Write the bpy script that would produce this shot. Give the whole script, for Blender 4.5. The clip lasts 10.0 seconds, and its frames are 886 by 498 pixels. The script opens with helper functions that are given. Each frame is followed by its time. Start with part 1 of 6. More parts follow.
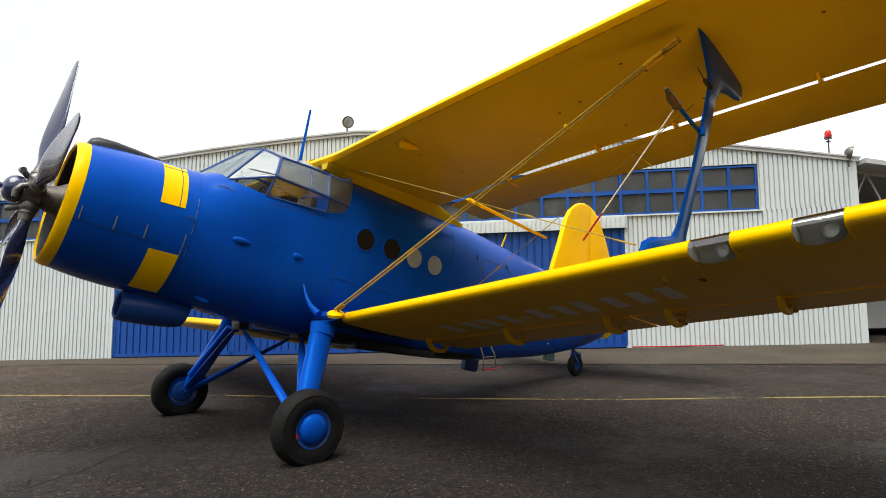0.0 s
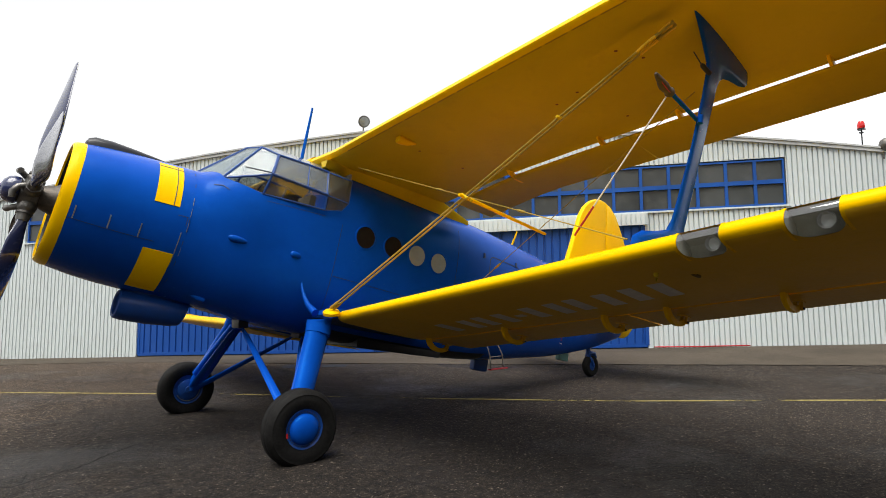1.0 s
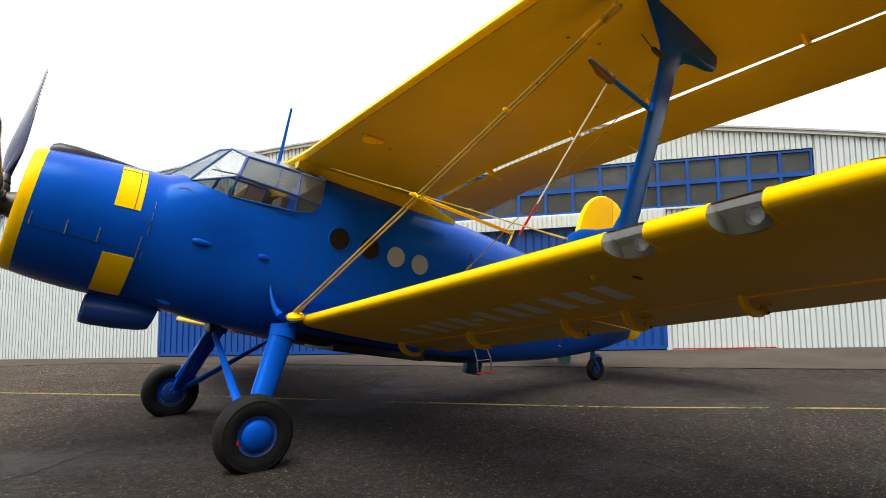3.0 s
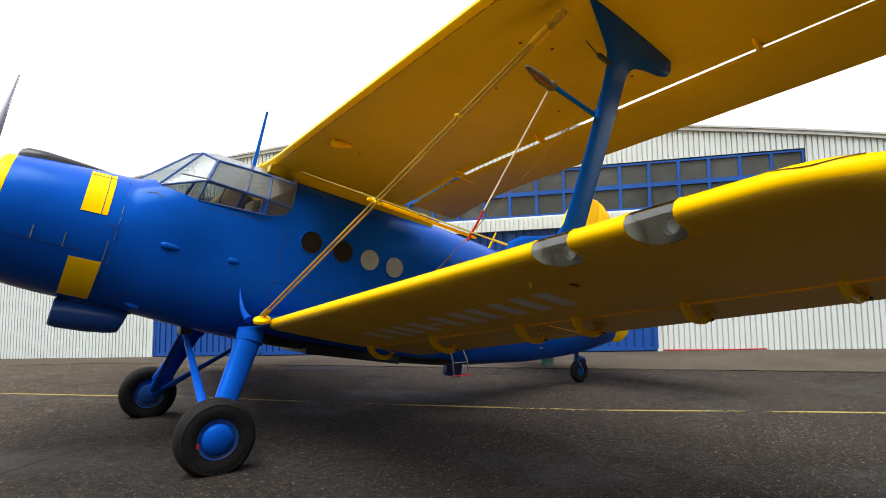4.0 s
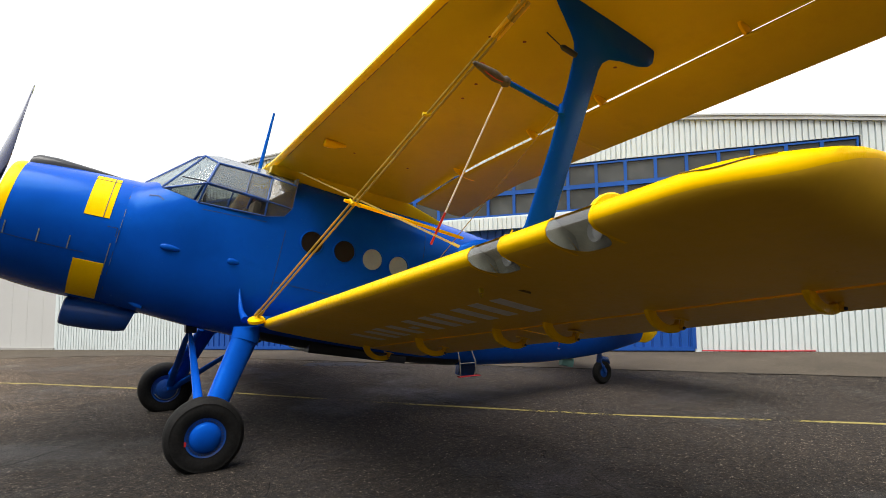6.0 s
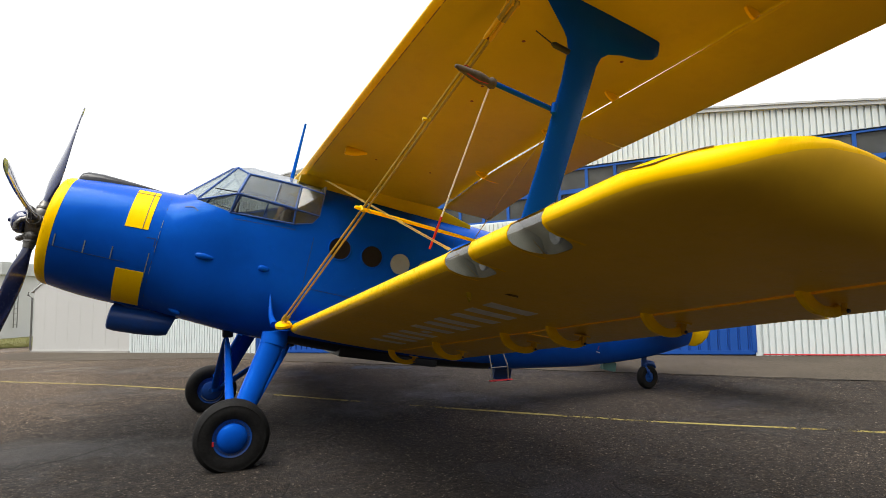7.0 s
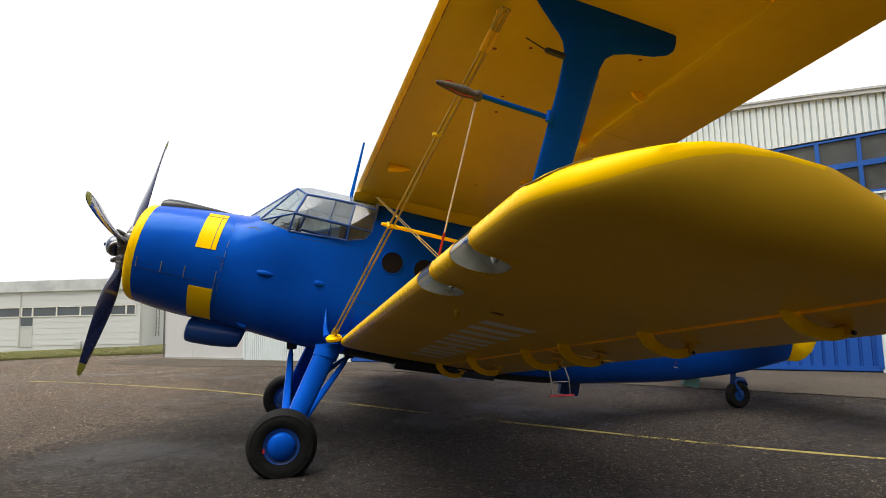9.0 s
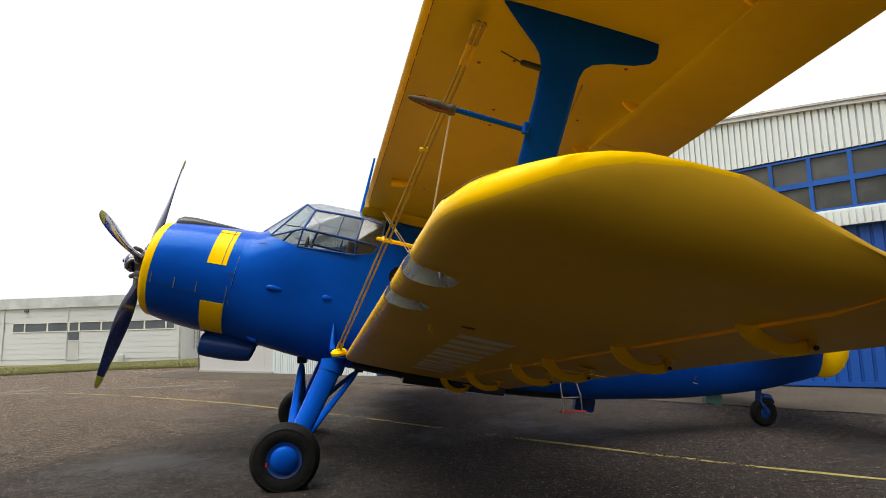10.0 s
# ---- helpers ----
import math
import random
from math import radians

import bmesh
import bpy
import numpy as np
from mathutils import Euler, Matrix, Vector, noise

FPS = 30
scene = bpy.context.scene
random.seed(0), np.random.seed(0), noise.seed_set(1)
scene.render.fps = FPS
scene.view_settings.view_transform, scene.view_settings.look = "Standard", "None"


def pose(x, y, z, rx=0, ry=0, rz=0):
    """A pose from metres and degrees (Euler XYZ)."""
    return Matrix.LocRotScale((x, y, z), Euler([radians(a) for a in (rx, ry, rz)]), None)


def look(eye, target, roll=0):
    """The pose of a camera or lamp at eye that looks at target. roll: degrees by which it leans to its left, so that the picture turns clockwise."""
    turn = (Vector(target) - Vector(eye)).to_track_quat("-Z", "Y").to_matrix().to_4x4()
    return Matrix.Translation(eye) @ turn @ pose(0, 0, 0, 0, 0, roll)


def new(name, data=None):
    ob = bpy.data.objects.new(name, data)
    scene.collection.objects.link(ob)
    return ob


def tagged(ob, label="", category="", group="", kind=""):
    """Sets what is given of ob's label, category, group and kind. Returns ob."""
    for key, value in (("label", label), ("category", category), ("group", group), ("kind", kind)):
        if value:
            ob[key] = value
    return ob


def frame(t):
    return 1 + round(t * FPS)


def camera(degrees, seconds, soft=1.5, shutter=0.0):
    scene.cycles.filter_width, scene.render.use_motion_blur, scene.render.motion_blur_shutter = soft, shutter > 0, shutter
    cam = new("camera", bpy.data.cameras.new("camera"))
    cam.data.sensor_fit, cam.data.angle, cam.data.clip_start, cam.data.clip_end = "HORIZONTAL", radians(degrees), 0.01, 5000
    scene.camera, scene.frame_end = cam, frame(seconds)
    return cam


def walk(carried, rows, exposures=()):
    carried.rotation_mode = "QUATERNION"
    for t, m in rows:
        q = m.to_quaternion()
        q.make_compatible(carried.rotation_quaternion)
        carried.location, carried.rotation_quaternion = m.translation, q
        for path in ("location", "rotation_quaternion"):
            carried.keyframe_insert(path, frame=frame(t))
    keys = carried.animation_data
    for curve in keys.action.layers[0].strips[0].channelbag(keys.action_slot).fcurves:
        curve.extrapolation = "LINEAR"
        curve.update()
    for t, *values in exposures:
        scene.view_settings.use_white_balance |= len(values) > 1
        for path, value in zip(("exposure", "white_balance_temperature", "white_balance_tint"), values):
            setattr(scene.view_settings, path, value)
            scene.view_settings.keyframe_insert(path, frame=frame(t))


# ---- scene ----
cam = camera(77.0, 10.0, 0.5)
PATH = [
    (0, (3.083, 7.309, 1.74), (1.729, 5.848, 1.918), -0.3),
    (0.5, (2.915, 7.357, 1.747), (1.589, 5.87, 1.924), -0.3),
    (1, (2.699, 7.451, 1.718), (1.421, 5.923, 1.896), -0.4),
    (1.5, (2.483, 7.539, 1.739), (1.244, 5.979, 1.916), -0.5),
    (2, (2.273, 7.63, 1.757), (1.064, 6.046, 1.935), -0.5),
    (2.5, (2.075, 7.687, 1.747), (0.887, 6.087, 1.925), -0.6),
    (4, (1.497, 8.083, 1.805), (0.344, 6.458, 1.978), -0.6),
    (4.5, (1.323, 8.22, 1.838), (0.178, 6.589, 2.01), -0.6),
    (5, (1.151, 8.316, 1.837), (0.039, 6.662, 2.011), -0.7),
    (5.5, (0.983, 8.366, 1.839), (-0.073, 6.676, 2.01), -0.7),
    (5.7, (0.925, 8.358, 1.876), (-0.111, 6.655, 2.037), -0.5),
    (7, (0.36, 8.599, 1.887), (-0.437, 6.773, 2.054), -1.0),
    (7.5, (0.178, 8.696, 1.913), (-0.533, 6.834, 2.081), -1.1),
    (8, (-0.026, 8.774, 1.913), (-0.64, 6.878, 2.087), -1.2),
    (8.5, (-0.213, 8.797, 1.9), (-0.739, 6.877, 2.088), -1.3),
    (9, (-0.415, 8.815, 1.933), (-0.849, 6.873, 2.138), -1.4),
    (9.5, (-0.597, 8.834, 1.936), (-0.969, 6.882, 2.166), -1.5),
    (10, (-0.812, 8.881, 1.925), (-1.124, 6.923, 2.182), -1.5),
]
walk(cam, [(t, look(eye, target, roll)) for t, eye, target, roll in PATH], [(0, -0.15), (2.5, -0.04), (4.5, 0.10), (8, 0.05), (9, -0.07), (10, -0.12)])

# ---- world, sun, exposure ----
world = bpy.data.worlds.new("overcast")
scene.world = world
world.use_nodes = True
wn = world.node_tree.nodes
wl = world.node_tree.links
bg = wn["Background"]
sky = wn.new("ShaderNodeTexSky")
sky.sky_type = "NISHITA"
sky.sun_disc = False
sky.sun_elevation = radians(48)
sky.sun_rotation = radians(250)
sky.air_density, sky.dust_density, sky.ozone_density = 1.0, 4.0, 1.0
veil = wn.new("ShaderNodeMix")
veil.data_type = "RGBA"
veil.inputs[0].default_value = 0.93
veil.inputs[7].default_value = (7.7, 7.72, 7.75, 1)
wl.new(sky.outputs[0], veil.inputs[6])
wl.new(veil.outputs[2], bg.inputs[0])
bg.inputs[1].default_value = 0.15
sun = new("sun", bpy.data.lights.new("sun", "SUN"))
sun.data.energy, sun.data.angle, sun.data.color = 5.0, radians(48), (1.0, 0.965, 0.91)
sun.matrix_world = look((0, 0, 30), (-11, -4, 0))
scene.view_settings.exposure = 0.0


# ---- materials ----
def nodes(name):
    m = bpy.data.materials.new(name)
    m.use_nodes = True
    t = m.node_tree
    return m, t.nodes, t.links, t.nodes["Principled BSDF"]


def noise_tex(n, l, vec, scale, detail=4, rough=0.6):
    x = n.new("ShaderNodeTexNoise")
    x.inputs["Scale"].default_value, x.inputs["Detail"].default_value, x.inputs["Roughness"].default_value = scale, detail, rough
    l.new(vec, x.inputs["Vector"])
    return x.outputs[0]


def ramp(n, l, fac, stops):
    r = n.new("ShaderNodeValToRGB")
    e = r.color_ramp.elements
    while len(e) < len(stops):
        e.new(0.5)
    for k, (p, c) in zip(e, stops):
        k.position, k.color = p, (*c, 1) if len(c) == 3 else c
    l.new(fac, r.inputs[0])
    return r.outputs[0]


def mixc(n, l, fac, a, b, how="MIX"):
    x = n.new("ShaderNodeMix")
    x.data_type, x.blend_type = "RGBA", how
    for v, k in ((fac, 0), (a, 6), (b, 7)):
        if hasattr(v, "links"):
            l.new(v, x.inputs[k])
        else:
            x.inputs[k].default_value = v if k == 0 else (*v, 1)
    return x.outputs[2]


def bump(n, l, p, height, strength, dist):
    b = n.new("ShaderNodeBump")
    b.inputs["Strength"].default_value, b.inputs["Distance"].default_value = strength, dist
    l.new(height, b.inputs["Height"])
    l.new(b.outputs[0], p.inputs["Normal"])


def scaled(c, k):
    return tuple(min(1, v * k) for v in c)


def paint(name, c, rough=0.32, coat=0.3, big=0.8, fine=25.0, vary=0.18, dirt=(0.05, 0.045, 0.04), soil=0.25, dent=0.15, metal=0.0, spec=0.3, gloss=0.15, tint=(1, 1, 1), chip=0.0):
    """Painted metal: soft patches, fine grain, soiling, slight waviness."""
    m, n, l, p = nodes(name)
    o = n.new("ShaderNodeTexCoord").outputs["Object"]
    a = noise_tex(n, l, o, big, 3)
    b = noise_tex(n, l, o, fine, 5, 0.7)
    col = ramp(n, l, a, [(0.3, scaled(c, 1 - vary)), (0.7, scaled(c, 1 + vary))])
    streak = noise_tex(n, l, o, big * 4, 4, 0.6)
    k = ramp(n, l, streak, [(0.52, (0, 0, 0)), (0.8, (soil, soil, soil))])
    col = mixc(n, l, k, col, dirt)
    if chip:
        # small pale chips and scratches, thicker in some places than in others
        where = ramp(n, l, noise_tex(n, l, o, 1.7, 3), [(0.45, (0, 0, 0)), (0.62, (chip,) * 3)])
        spot = ramp(n, l, noise_tex(n, l, o, 48, 2, 0.5), [(0.70, (0, 0, 0)), (0.74, (1, 1, 1))])
        col = mixc(n, l, mixc(n, l, 1.0, where, spot, "MULTIPLY"), col, (0.09, 0.20, 0.45))
    l.new(col, p.inputs["Base Color"])
    r = ramp(n, l, b, [(0.3, (rough * 0.8,) * 3), (0.75, (rough * 1.35,) * 3)])
    l.new(r, p.inputs["Roughness"])
    p.inputs["Coat Weight"].default_value = coat
    p.inputs["Coat Roughness"].default_value = gloss
    p.inputs["Metallic"].default_value = metal
    p.inputs["Specular IOR Level"].default_value = spec
    p.inputs["Specular Tint"].default_value = (*tint, 1)
    mixed = n.new("ShaderNodeMath")
    mixed.operation = "MULTIPLY_ADD"
    l.new(b, mixed.inputs[0])
    mixed.inputs[1].default_value = 0.003
    l.new(noise_tex(n, l, o, big * 2.5, 2), mixed.inputs[2])
    bump(n, l, p, mixed.outputs[0], dent, 0.02)
    return m


def rough_mat(name, c1, c2, rough, scale, bumpy=0.4, dist=0.01, metal=0.0, big=None, spec=0.5):
    m, n, l, p = nodes(name)
    o = n.new("ShaderNodeTexCoord").outputs["Object"]
    a = noise_tex(n, l, o, scale, 6, 0.7)
    col = ramp(n, l, a, [(0.3, c1), (0.7, c2)])
    if big:
        w = noise_tex(n, l, o, big, 3)
        col = mixc(n, l, 0.6, col, ramp(n, l, w, [(0.35, (0.55,) * 3), (0.65, (1,) * 3)]), "MULTIPLY")
    l.new(col, p.inputs["Base Color"])
    p.inputs["Roughness"].default_value, p.inputs["Metallic"].default_value = rough, metal
    p.inputs["Specular IOR Level"].default_value = spec
    bump(n, l, p, a, bumpy, dist)
    return m


def glass(name, tint, rough=0.03, spec=1.0, base=0.05):
    m, n, l, p = nodes(name)
    n.remove(p)
    tr, gl, mx, fr = n.new("ShaderNodeBsdfTransparent"), n.new("ShaderNodeBsdfGlossy"), n.new("ShaderNodeMixShader"), n.new("ShaderNodeLayerWeight")
    tr.inputs[0].default_value = (*tint, 1)
    gl.inputs["Roughness"].default_value = rough
    gl.inputs["Color"].default_value = (spec, spec, spec, 1)
    fr.inputs[0].default_value = 0.5
    pw = n.new("ShaderNodeMath")
    pw.operation = "POWER"
    l.new(fr.outputs["Facing"], pw.inputs[0])
    pw.inputs[1].default_value = 4.0
    sc = n.new("ShaderNodeMath")
    sc.operation = "MULTIPLY_ADD"
    l.new(pw.outputs[0], sc.inputs[0])
    sc.inputs[1].default_value, sc.inputs[2].default_value = 0.7, base
    l.new(sc.outputs[0], mx.inputs[0])
    l.new(tr.outputs[0], mx.inputs[1])
    l.new(gl.outputs[0], mx.inputs[2])
    l.new(mx.outputs[0], n["Material Output"].inputs[0])
    return m


BLUE = paint("blue_paint", (0.003, 0.068, 0.42), 0.22, 0.0, chip=0.3, vary=0.22, soil=0.35, dirt=(0.002, 0.03, 0.19), dent=0.2, spec=0.25, gloss=0.05, tint=(0.02, 0.42, 1.0))
CANOPYM = paint("worn_canopy_paint", (0.010, 0.055, 0.24), 0.4, 0.0, big=3, vary=0.3, soil=0.5, dirt=(0.07, 0.12, 0.22), chip=0.9)
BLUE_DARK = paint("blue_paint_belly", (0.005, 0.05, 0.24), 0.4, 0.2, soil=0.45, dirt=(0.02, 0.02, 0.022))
YELLOW = paint("yellow_paint", (0.96, 0.55, 0.0), 0.28, 0.0, big=0.9, vary=0.06, soil=0.12, dirt=(0.30, 0.15, 0.01), spec=0.15, tint=(1.0, 0.72, 0.08))
YELLOW_OLD = paint("yellow_fabric_wing", (0.58, 0.40, 0.006), 0.36, 0.0, big=0.7, vary=0.12, soil=0.22, dirt=(0.22, 0.11, 0.015), dent=0.1, spec=0.15)
# darker copy of the wing yellow: underside shade and soiling in one colour
YELLOW_DIM_SOILED = paint("dimmed_soiled_yellow_fabric", (0.76, 0.43, 0.018), 0.34, 0.0, big=0.8, vary=0.12, soil=0.25, dirt=(0.34, 0.17, 0.02), dent=0.1, spec=0.2)
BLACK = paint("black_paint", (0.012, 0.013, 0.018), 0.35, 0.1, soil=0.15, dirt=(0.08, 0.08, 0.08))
BLADE = paint("blade_paint", (0.020, 0.028, 0.085), 0.24, 1.0, soil=0.08, dirt=(0.06, 0.06, 0.07), gloss=0.1)
TIP = paint("blade_tip_paint", (0.36, 0.37, 0.05), 0.5, 0.0)
STEEL = rough_mat("hub_metal", (0.10, 0.095, 0.09), (0.24, 0.23, 0.21), 0.42, 12, 0.3, 0.004, 0.7)
ENGINE = rough_mat("engine_metal", (0.03, 0.028, 0.025), (0.12, 0.10, 0.08), 0.5, 20, 0.4, 0.004, 0.5)
RUBBER = rough_mat("tyre_rubber", (0.006, 0.006, 0.006), (0.016, 0.0155, 0.015), 0.7, 30, 0.4, 0.004, big=4, spec=0.14)
SEAM = rough_mat("seam_line", (0.006, 0.015, 0.05), (0.012, 0.03, 0.09), 0.6, 10)
WORN = rough_mat("worn_metal_edge", (0.08, 0.10, 0.11), (0.30, 0.32, 0.30), 0.5, 40, metal=0.3)
RUST = rough_mat("rusty_spot", (0.10, 0.02, 0.008), (0.22, 0.06, 0.015), 0.8, 40)
GREYTXT = rough_mat("faded_grey_lettering", (0.62, 0.58, 0.50), (0.76, 0.72, 0.64), 0.5, 14)
WIREM = paint("weathered_wire_paint", (0.34, 0.235, 0.03), 0.45, 0.0, big=3, vary=0.3, soil=0.5, dirt=(0.09, 0.06, 0.02))
PANELGAP = rough_mat("panel_gap", (0.10, 0.055, 0.004), (0.20, 0.11, 0.008), 0.7, 20)
PANE_DIM = glass("canopy_glass_dusty", (0.86, 0.88, 0.87), 0.06)
def dusty_glass(name, tint, dust, k):
    """Clear cover with a film of dust on it."""
    m, n, l, p = nodes(name)
    tr, mx = n.new("ShaderNodeBsdfTransparent"), n.new("ShaderNodeMixShader")
    tr.inputs[0].default_value = (*tint, 1)
    p.inputs["Base Color"].default_value = (*dust, 1)
    p.inputs["Roughness"].default_value = 0.16
    p.inputs["Coat Weight"].default_value = 0.6
    o = n.new("ShaderNodeTexCoord").outputs["Object"]
    f = ramp(n, l, noise_tex(n, l, o, 7, 5), [(0.3, (k * 0.8,) * 3), (0.7, (min(1, k * 1.2),) * 3)])
    l.new(f, mx.inputs[0])
    l.new(tr.outputs[0], mx.inputs[1])
    l.new(p.outputs[0], mx.inputs[2])
    l.new(mx.outputs[0], n["Material Output"].inputs[0])
    return m


LENS = glass("lamp_cover_glass", (0.90, 0.92, 0.90), 0.04, 1.0, 0.17)
WELL = rough_mat("lamp_well_lining", (0.26, 0.26, 0.22), (0.40, 0.40, 0.33), 0.5, 8)
ROOFGLASS = dusty_glass("milky_roof_perspex", (0.75, 0.80, 0.82), (0.27, 0.31, 0.35), 0.72)
SIDEGLASS = dusty_glass("scratched_side_glass", (0.90, 0.93, 0.94), (0.21, 0.235, 0.25), 0.42)
PANE = dusty_glass("canopy_glass", (0.93, 0.96, 0.96), (0.30, 0.36, 0.39), 0.36)
REARGLASS = dusty_glass("brown_dusty_glass", (0.70, 0.68, 0.62), (0.07, 0.065, 0.045), 0.6)
PERSPEX = rough_mat("milky_perspex", (0.30, 0.33, 0.34), (0.42, 0.45, 0.46), 0.25, 2)
DARKGLASS = paint("dark_window_glass", (0.020, 0.015, 0.012), 0.16, 0.0, big=0.5, soil=0.12, dirt=(0.12, 0.12, 0.12), dent=0.03)
CREAM = rough_mat("pale_window_cover", (0.235, 0.275, 0.28), (0.31, 0.35, 0.345), 0.35, 5)
HGLASS = paint("hangar_window_glass", (0.075, 0.08, 0.078), 0.16, 0.0, big=0.5, vary=0.35, soil=0.3, dirt=(0.16, 0.16, 0.15), dent=0.03)
CABIN = rough_mat("cockpit_lining", (0.14, 0.135, 0.12), (0.22, 0.21, 0.19), 0.8, 6)
SEATM = rough_mat("seat_cloth", (0.05, 0.038, 0.026), (0.10, 0.075, 0.05), 0.9, 25)
REFLECTOR = rough_mat("lamp_reflector", (0.36, 0.365, 0.36), (0.48, 0.48, 0.47), 0.35, 5, 0.1, 0.002, 0.5)
REDP = paint("red_paint", (0.40, 0.015, 0.02), 0.4, 0.1)
REDGLASS = paint("red_lamp_glass", (0.62, 0.02, 0.02), 0.15, 0.5)
WHITEP = paint("white_paint", (0.70, 0.68, 0.62), 0.5, 0.0)
TEAL = paint("pale_green_paint", (0.15, 0.33, 0.31), 0.4, 0.1)
GREYTUBE = rough_mat("bare_tube", (0.18, 0.18, 0.18), (0.34, 0.34, 0.33), 0.35, 20, metal=0.8)
WALLW = paint("white_sheet_metal", (0.65, 0.71, 0.71), 0.5, 0.0, big=0.25, fine=8, vary=0.06, soil=0.22, dirt=(0.36, 0.36, 0.34), dent=0.05)
WALLS = paint("smooth_white_panel", (0.50, 0.50, 0.485), 0.5, 0.0, big=0.2, fine=6, vary=0.05, soil=0.2, dirt=(0.42, 0.42, 0.41), dent=0.05)
DOORB = paint("blue_door_sheet", (0.012, 0.075, 0.34), 0.42, 0.05, big=0.3, fine=8, vary=0.12, soil=0.25, dirt=(0.05, 0.08, 0.16), dent=0.05)
FRAMEB = paint("blue_window_frame", (0.012, 0.085, 0.36), 0.45, 0.0, big=0.6)
ROOFM = paint("roof_trim_metal", (0.50, 0.52, 0.52), 0.5, 0.0)
DARK = rough_mat("dark_interior", (0.012, 0.012, 0.012), (0.03, 0.03, 0.03), 0.9, 2)
FARW = paint("grey_cladding", (0.58, 0.59, 0.59), 0.6, 0.0, big=0.15, vary=0.04, soil=0.12, dirt=(0.42, 0.42, 0.42), dent=0.03)
FARG = paint("far_window_glass", (0.10, 0.115, 0.13), 0.2, 0.0, big=0.4)
GRASS = rough_mat("grass_blades", (0.085, 0.092, 0.018), (0.20, 0.185, 0.055), 0.9, 3, 0.5, 0.05, big=0.4)


def make_asphalt():
    m, n, l, p = nodes("worn_asphalt")
    o = n.new("ShaderNodeTexCoord").outputs["Object"]
    grain = noise_tex(n, l, o, 34, 6, 0.9)
    col = ramp(n, l, grain, [(0.38, (0.006, 0.005, 0.0042)), (0.5, (0.036, 0.029, 0.0235)), (0.58, (0.082, 0.068, 0.055)), (0.68, (0.27, 0.232, 0.19))])
    # small pale stones
    for sc, lim, tint in ((60, 0.84, (0.42, 0.385, 0.34)), (30, 0.91, (0.42, 0.38, 0.33))):
        v = n.new("ShaderNodeTexVoronoi")
        v.inputs["Scale"].default_value = sc
        l.new(o, v.inputs["Vector"])
        sep = n.new("ShaderNodeSeparateColor")
        l.new(v.outputs["Color"], sep.inputs[0])
        pick = ramp(n, l, sep.outputs[0], [(lim, (0, 0, 0)), (lim + 0.03, (0.8, 0.8, 0.8))])
        core = ramp(n, l, v.outputs["Distance"], [(0.22, (1, 1, 1)), (0.42, (0, 0, 0))])
        col = mixc(n, l, mixc(n, l, 1.0, pick, core, "MULTIPLY"), col, tint)
    mid = noise_tex(n, l, o, 13, 6, 0.8)
    col = mixc(n, l, 1.0, col, ramp(n, l, mid, [(0.38, (0.26, 0.25, 0.24)), (0.62, (1.55, 1.47, 1.38))]), "MULTIPLY")
    # an older, browner and paler surface beyond a wandering edge
    warp = n.new("ShaderNodeTexNoise")
    warp.inputs["Scale"].default_value, warp.inputs["Detail"].default_value = 1.3, 5
    l.new(o, warp.inputs["Vector"])
    add = n.new("ShaderNodeVectorMath")
    add.operation = "MULTIPLY_ADD"
    l.new(warp.outputs["Color"], add.inputs[0])
    add.inputs[1].default_value = (0.9, 0.9, 0)
    l.new(o, add.inputs[2])
    dot = n.new("ShaderNodeVectorMath")
    dot.operation = "DOT_PRODUCT"
    l.new(add.outputs[0], dot.inputs[0])
    dot.inputs[1].default_value = (0.064, -0.077, 0)
    old = ramp(n, l, dot.outputs["Value"], [(0.22, (0, 0, 0)), (0.36, (0.65, 0.65, 0.65)), (0.75, (1, 1, 1))])
    patch = noise_tex(n, l, o, 0.35, 5, 0.62)
    col = mixc(n, l, 0.85, col, ramp(n, l, patch, [(0.34, (0.58, 0.57, 0.58)), (0.5, (0.80, 0.79, 0.78)), (0.68, (1.0, 0.98, 0.96))]), "MULTIPLY")
    pale = mixc(n, l, 1.0, col, (2.75, 2.62, 2.4), "MULTIPLY")
    col = mixc(n, l, old, col, pale)
    # band of newer asphalt on the parking stand, darkened further for the aircraft's shade
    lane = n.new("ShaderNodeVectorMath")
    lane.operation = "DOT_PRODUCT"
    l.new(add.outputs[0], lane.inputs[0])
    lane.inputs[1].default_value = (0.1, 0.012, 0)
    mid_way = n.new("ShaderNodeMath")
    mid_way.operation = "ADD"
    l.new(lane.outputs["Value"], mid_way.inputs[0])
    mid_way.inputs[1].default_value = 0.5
    dark_band = ramp(n, l, mid_way.outputs[0], [(0.26, (1, 1, 1)), (0.38, (0.67, 0.665, 0.67)), (0.68, (0.67, 0.665, 0.67)), (0.80, (1, 1, 1))])
    col = mixc(n, l, 1.0, col, dark_band, "MULTIPLY")
    # a smoother damp patch
    away = n.new("ShaderNodeVectorMath")
    away.operation = "MULTIPLY_ADD"
    l.new(add.outputs[0], away.inputs[0])
    away.inputs[1].default_value = (0.62, 0.95, 0)
    away.inputs[2].default_value = (-1.68, -0.40, 0)
    far = n.new("ShaderNodeVectorMath")
    far.operation = "LENGTH"
    l.new(away.outputs[0], far.inputs[0])
    damp = ramp(n, l, far.outputs["Value"], [(0.35, (1, 1, 1)), (0.85, (0, 0, 0))])
    col = mixc(n, l, mixc(n, l, 1.0, damp, (0.35, 0.35, 0.35), "MULTIPLY"), col, (0.030, 0.031, 0.033))
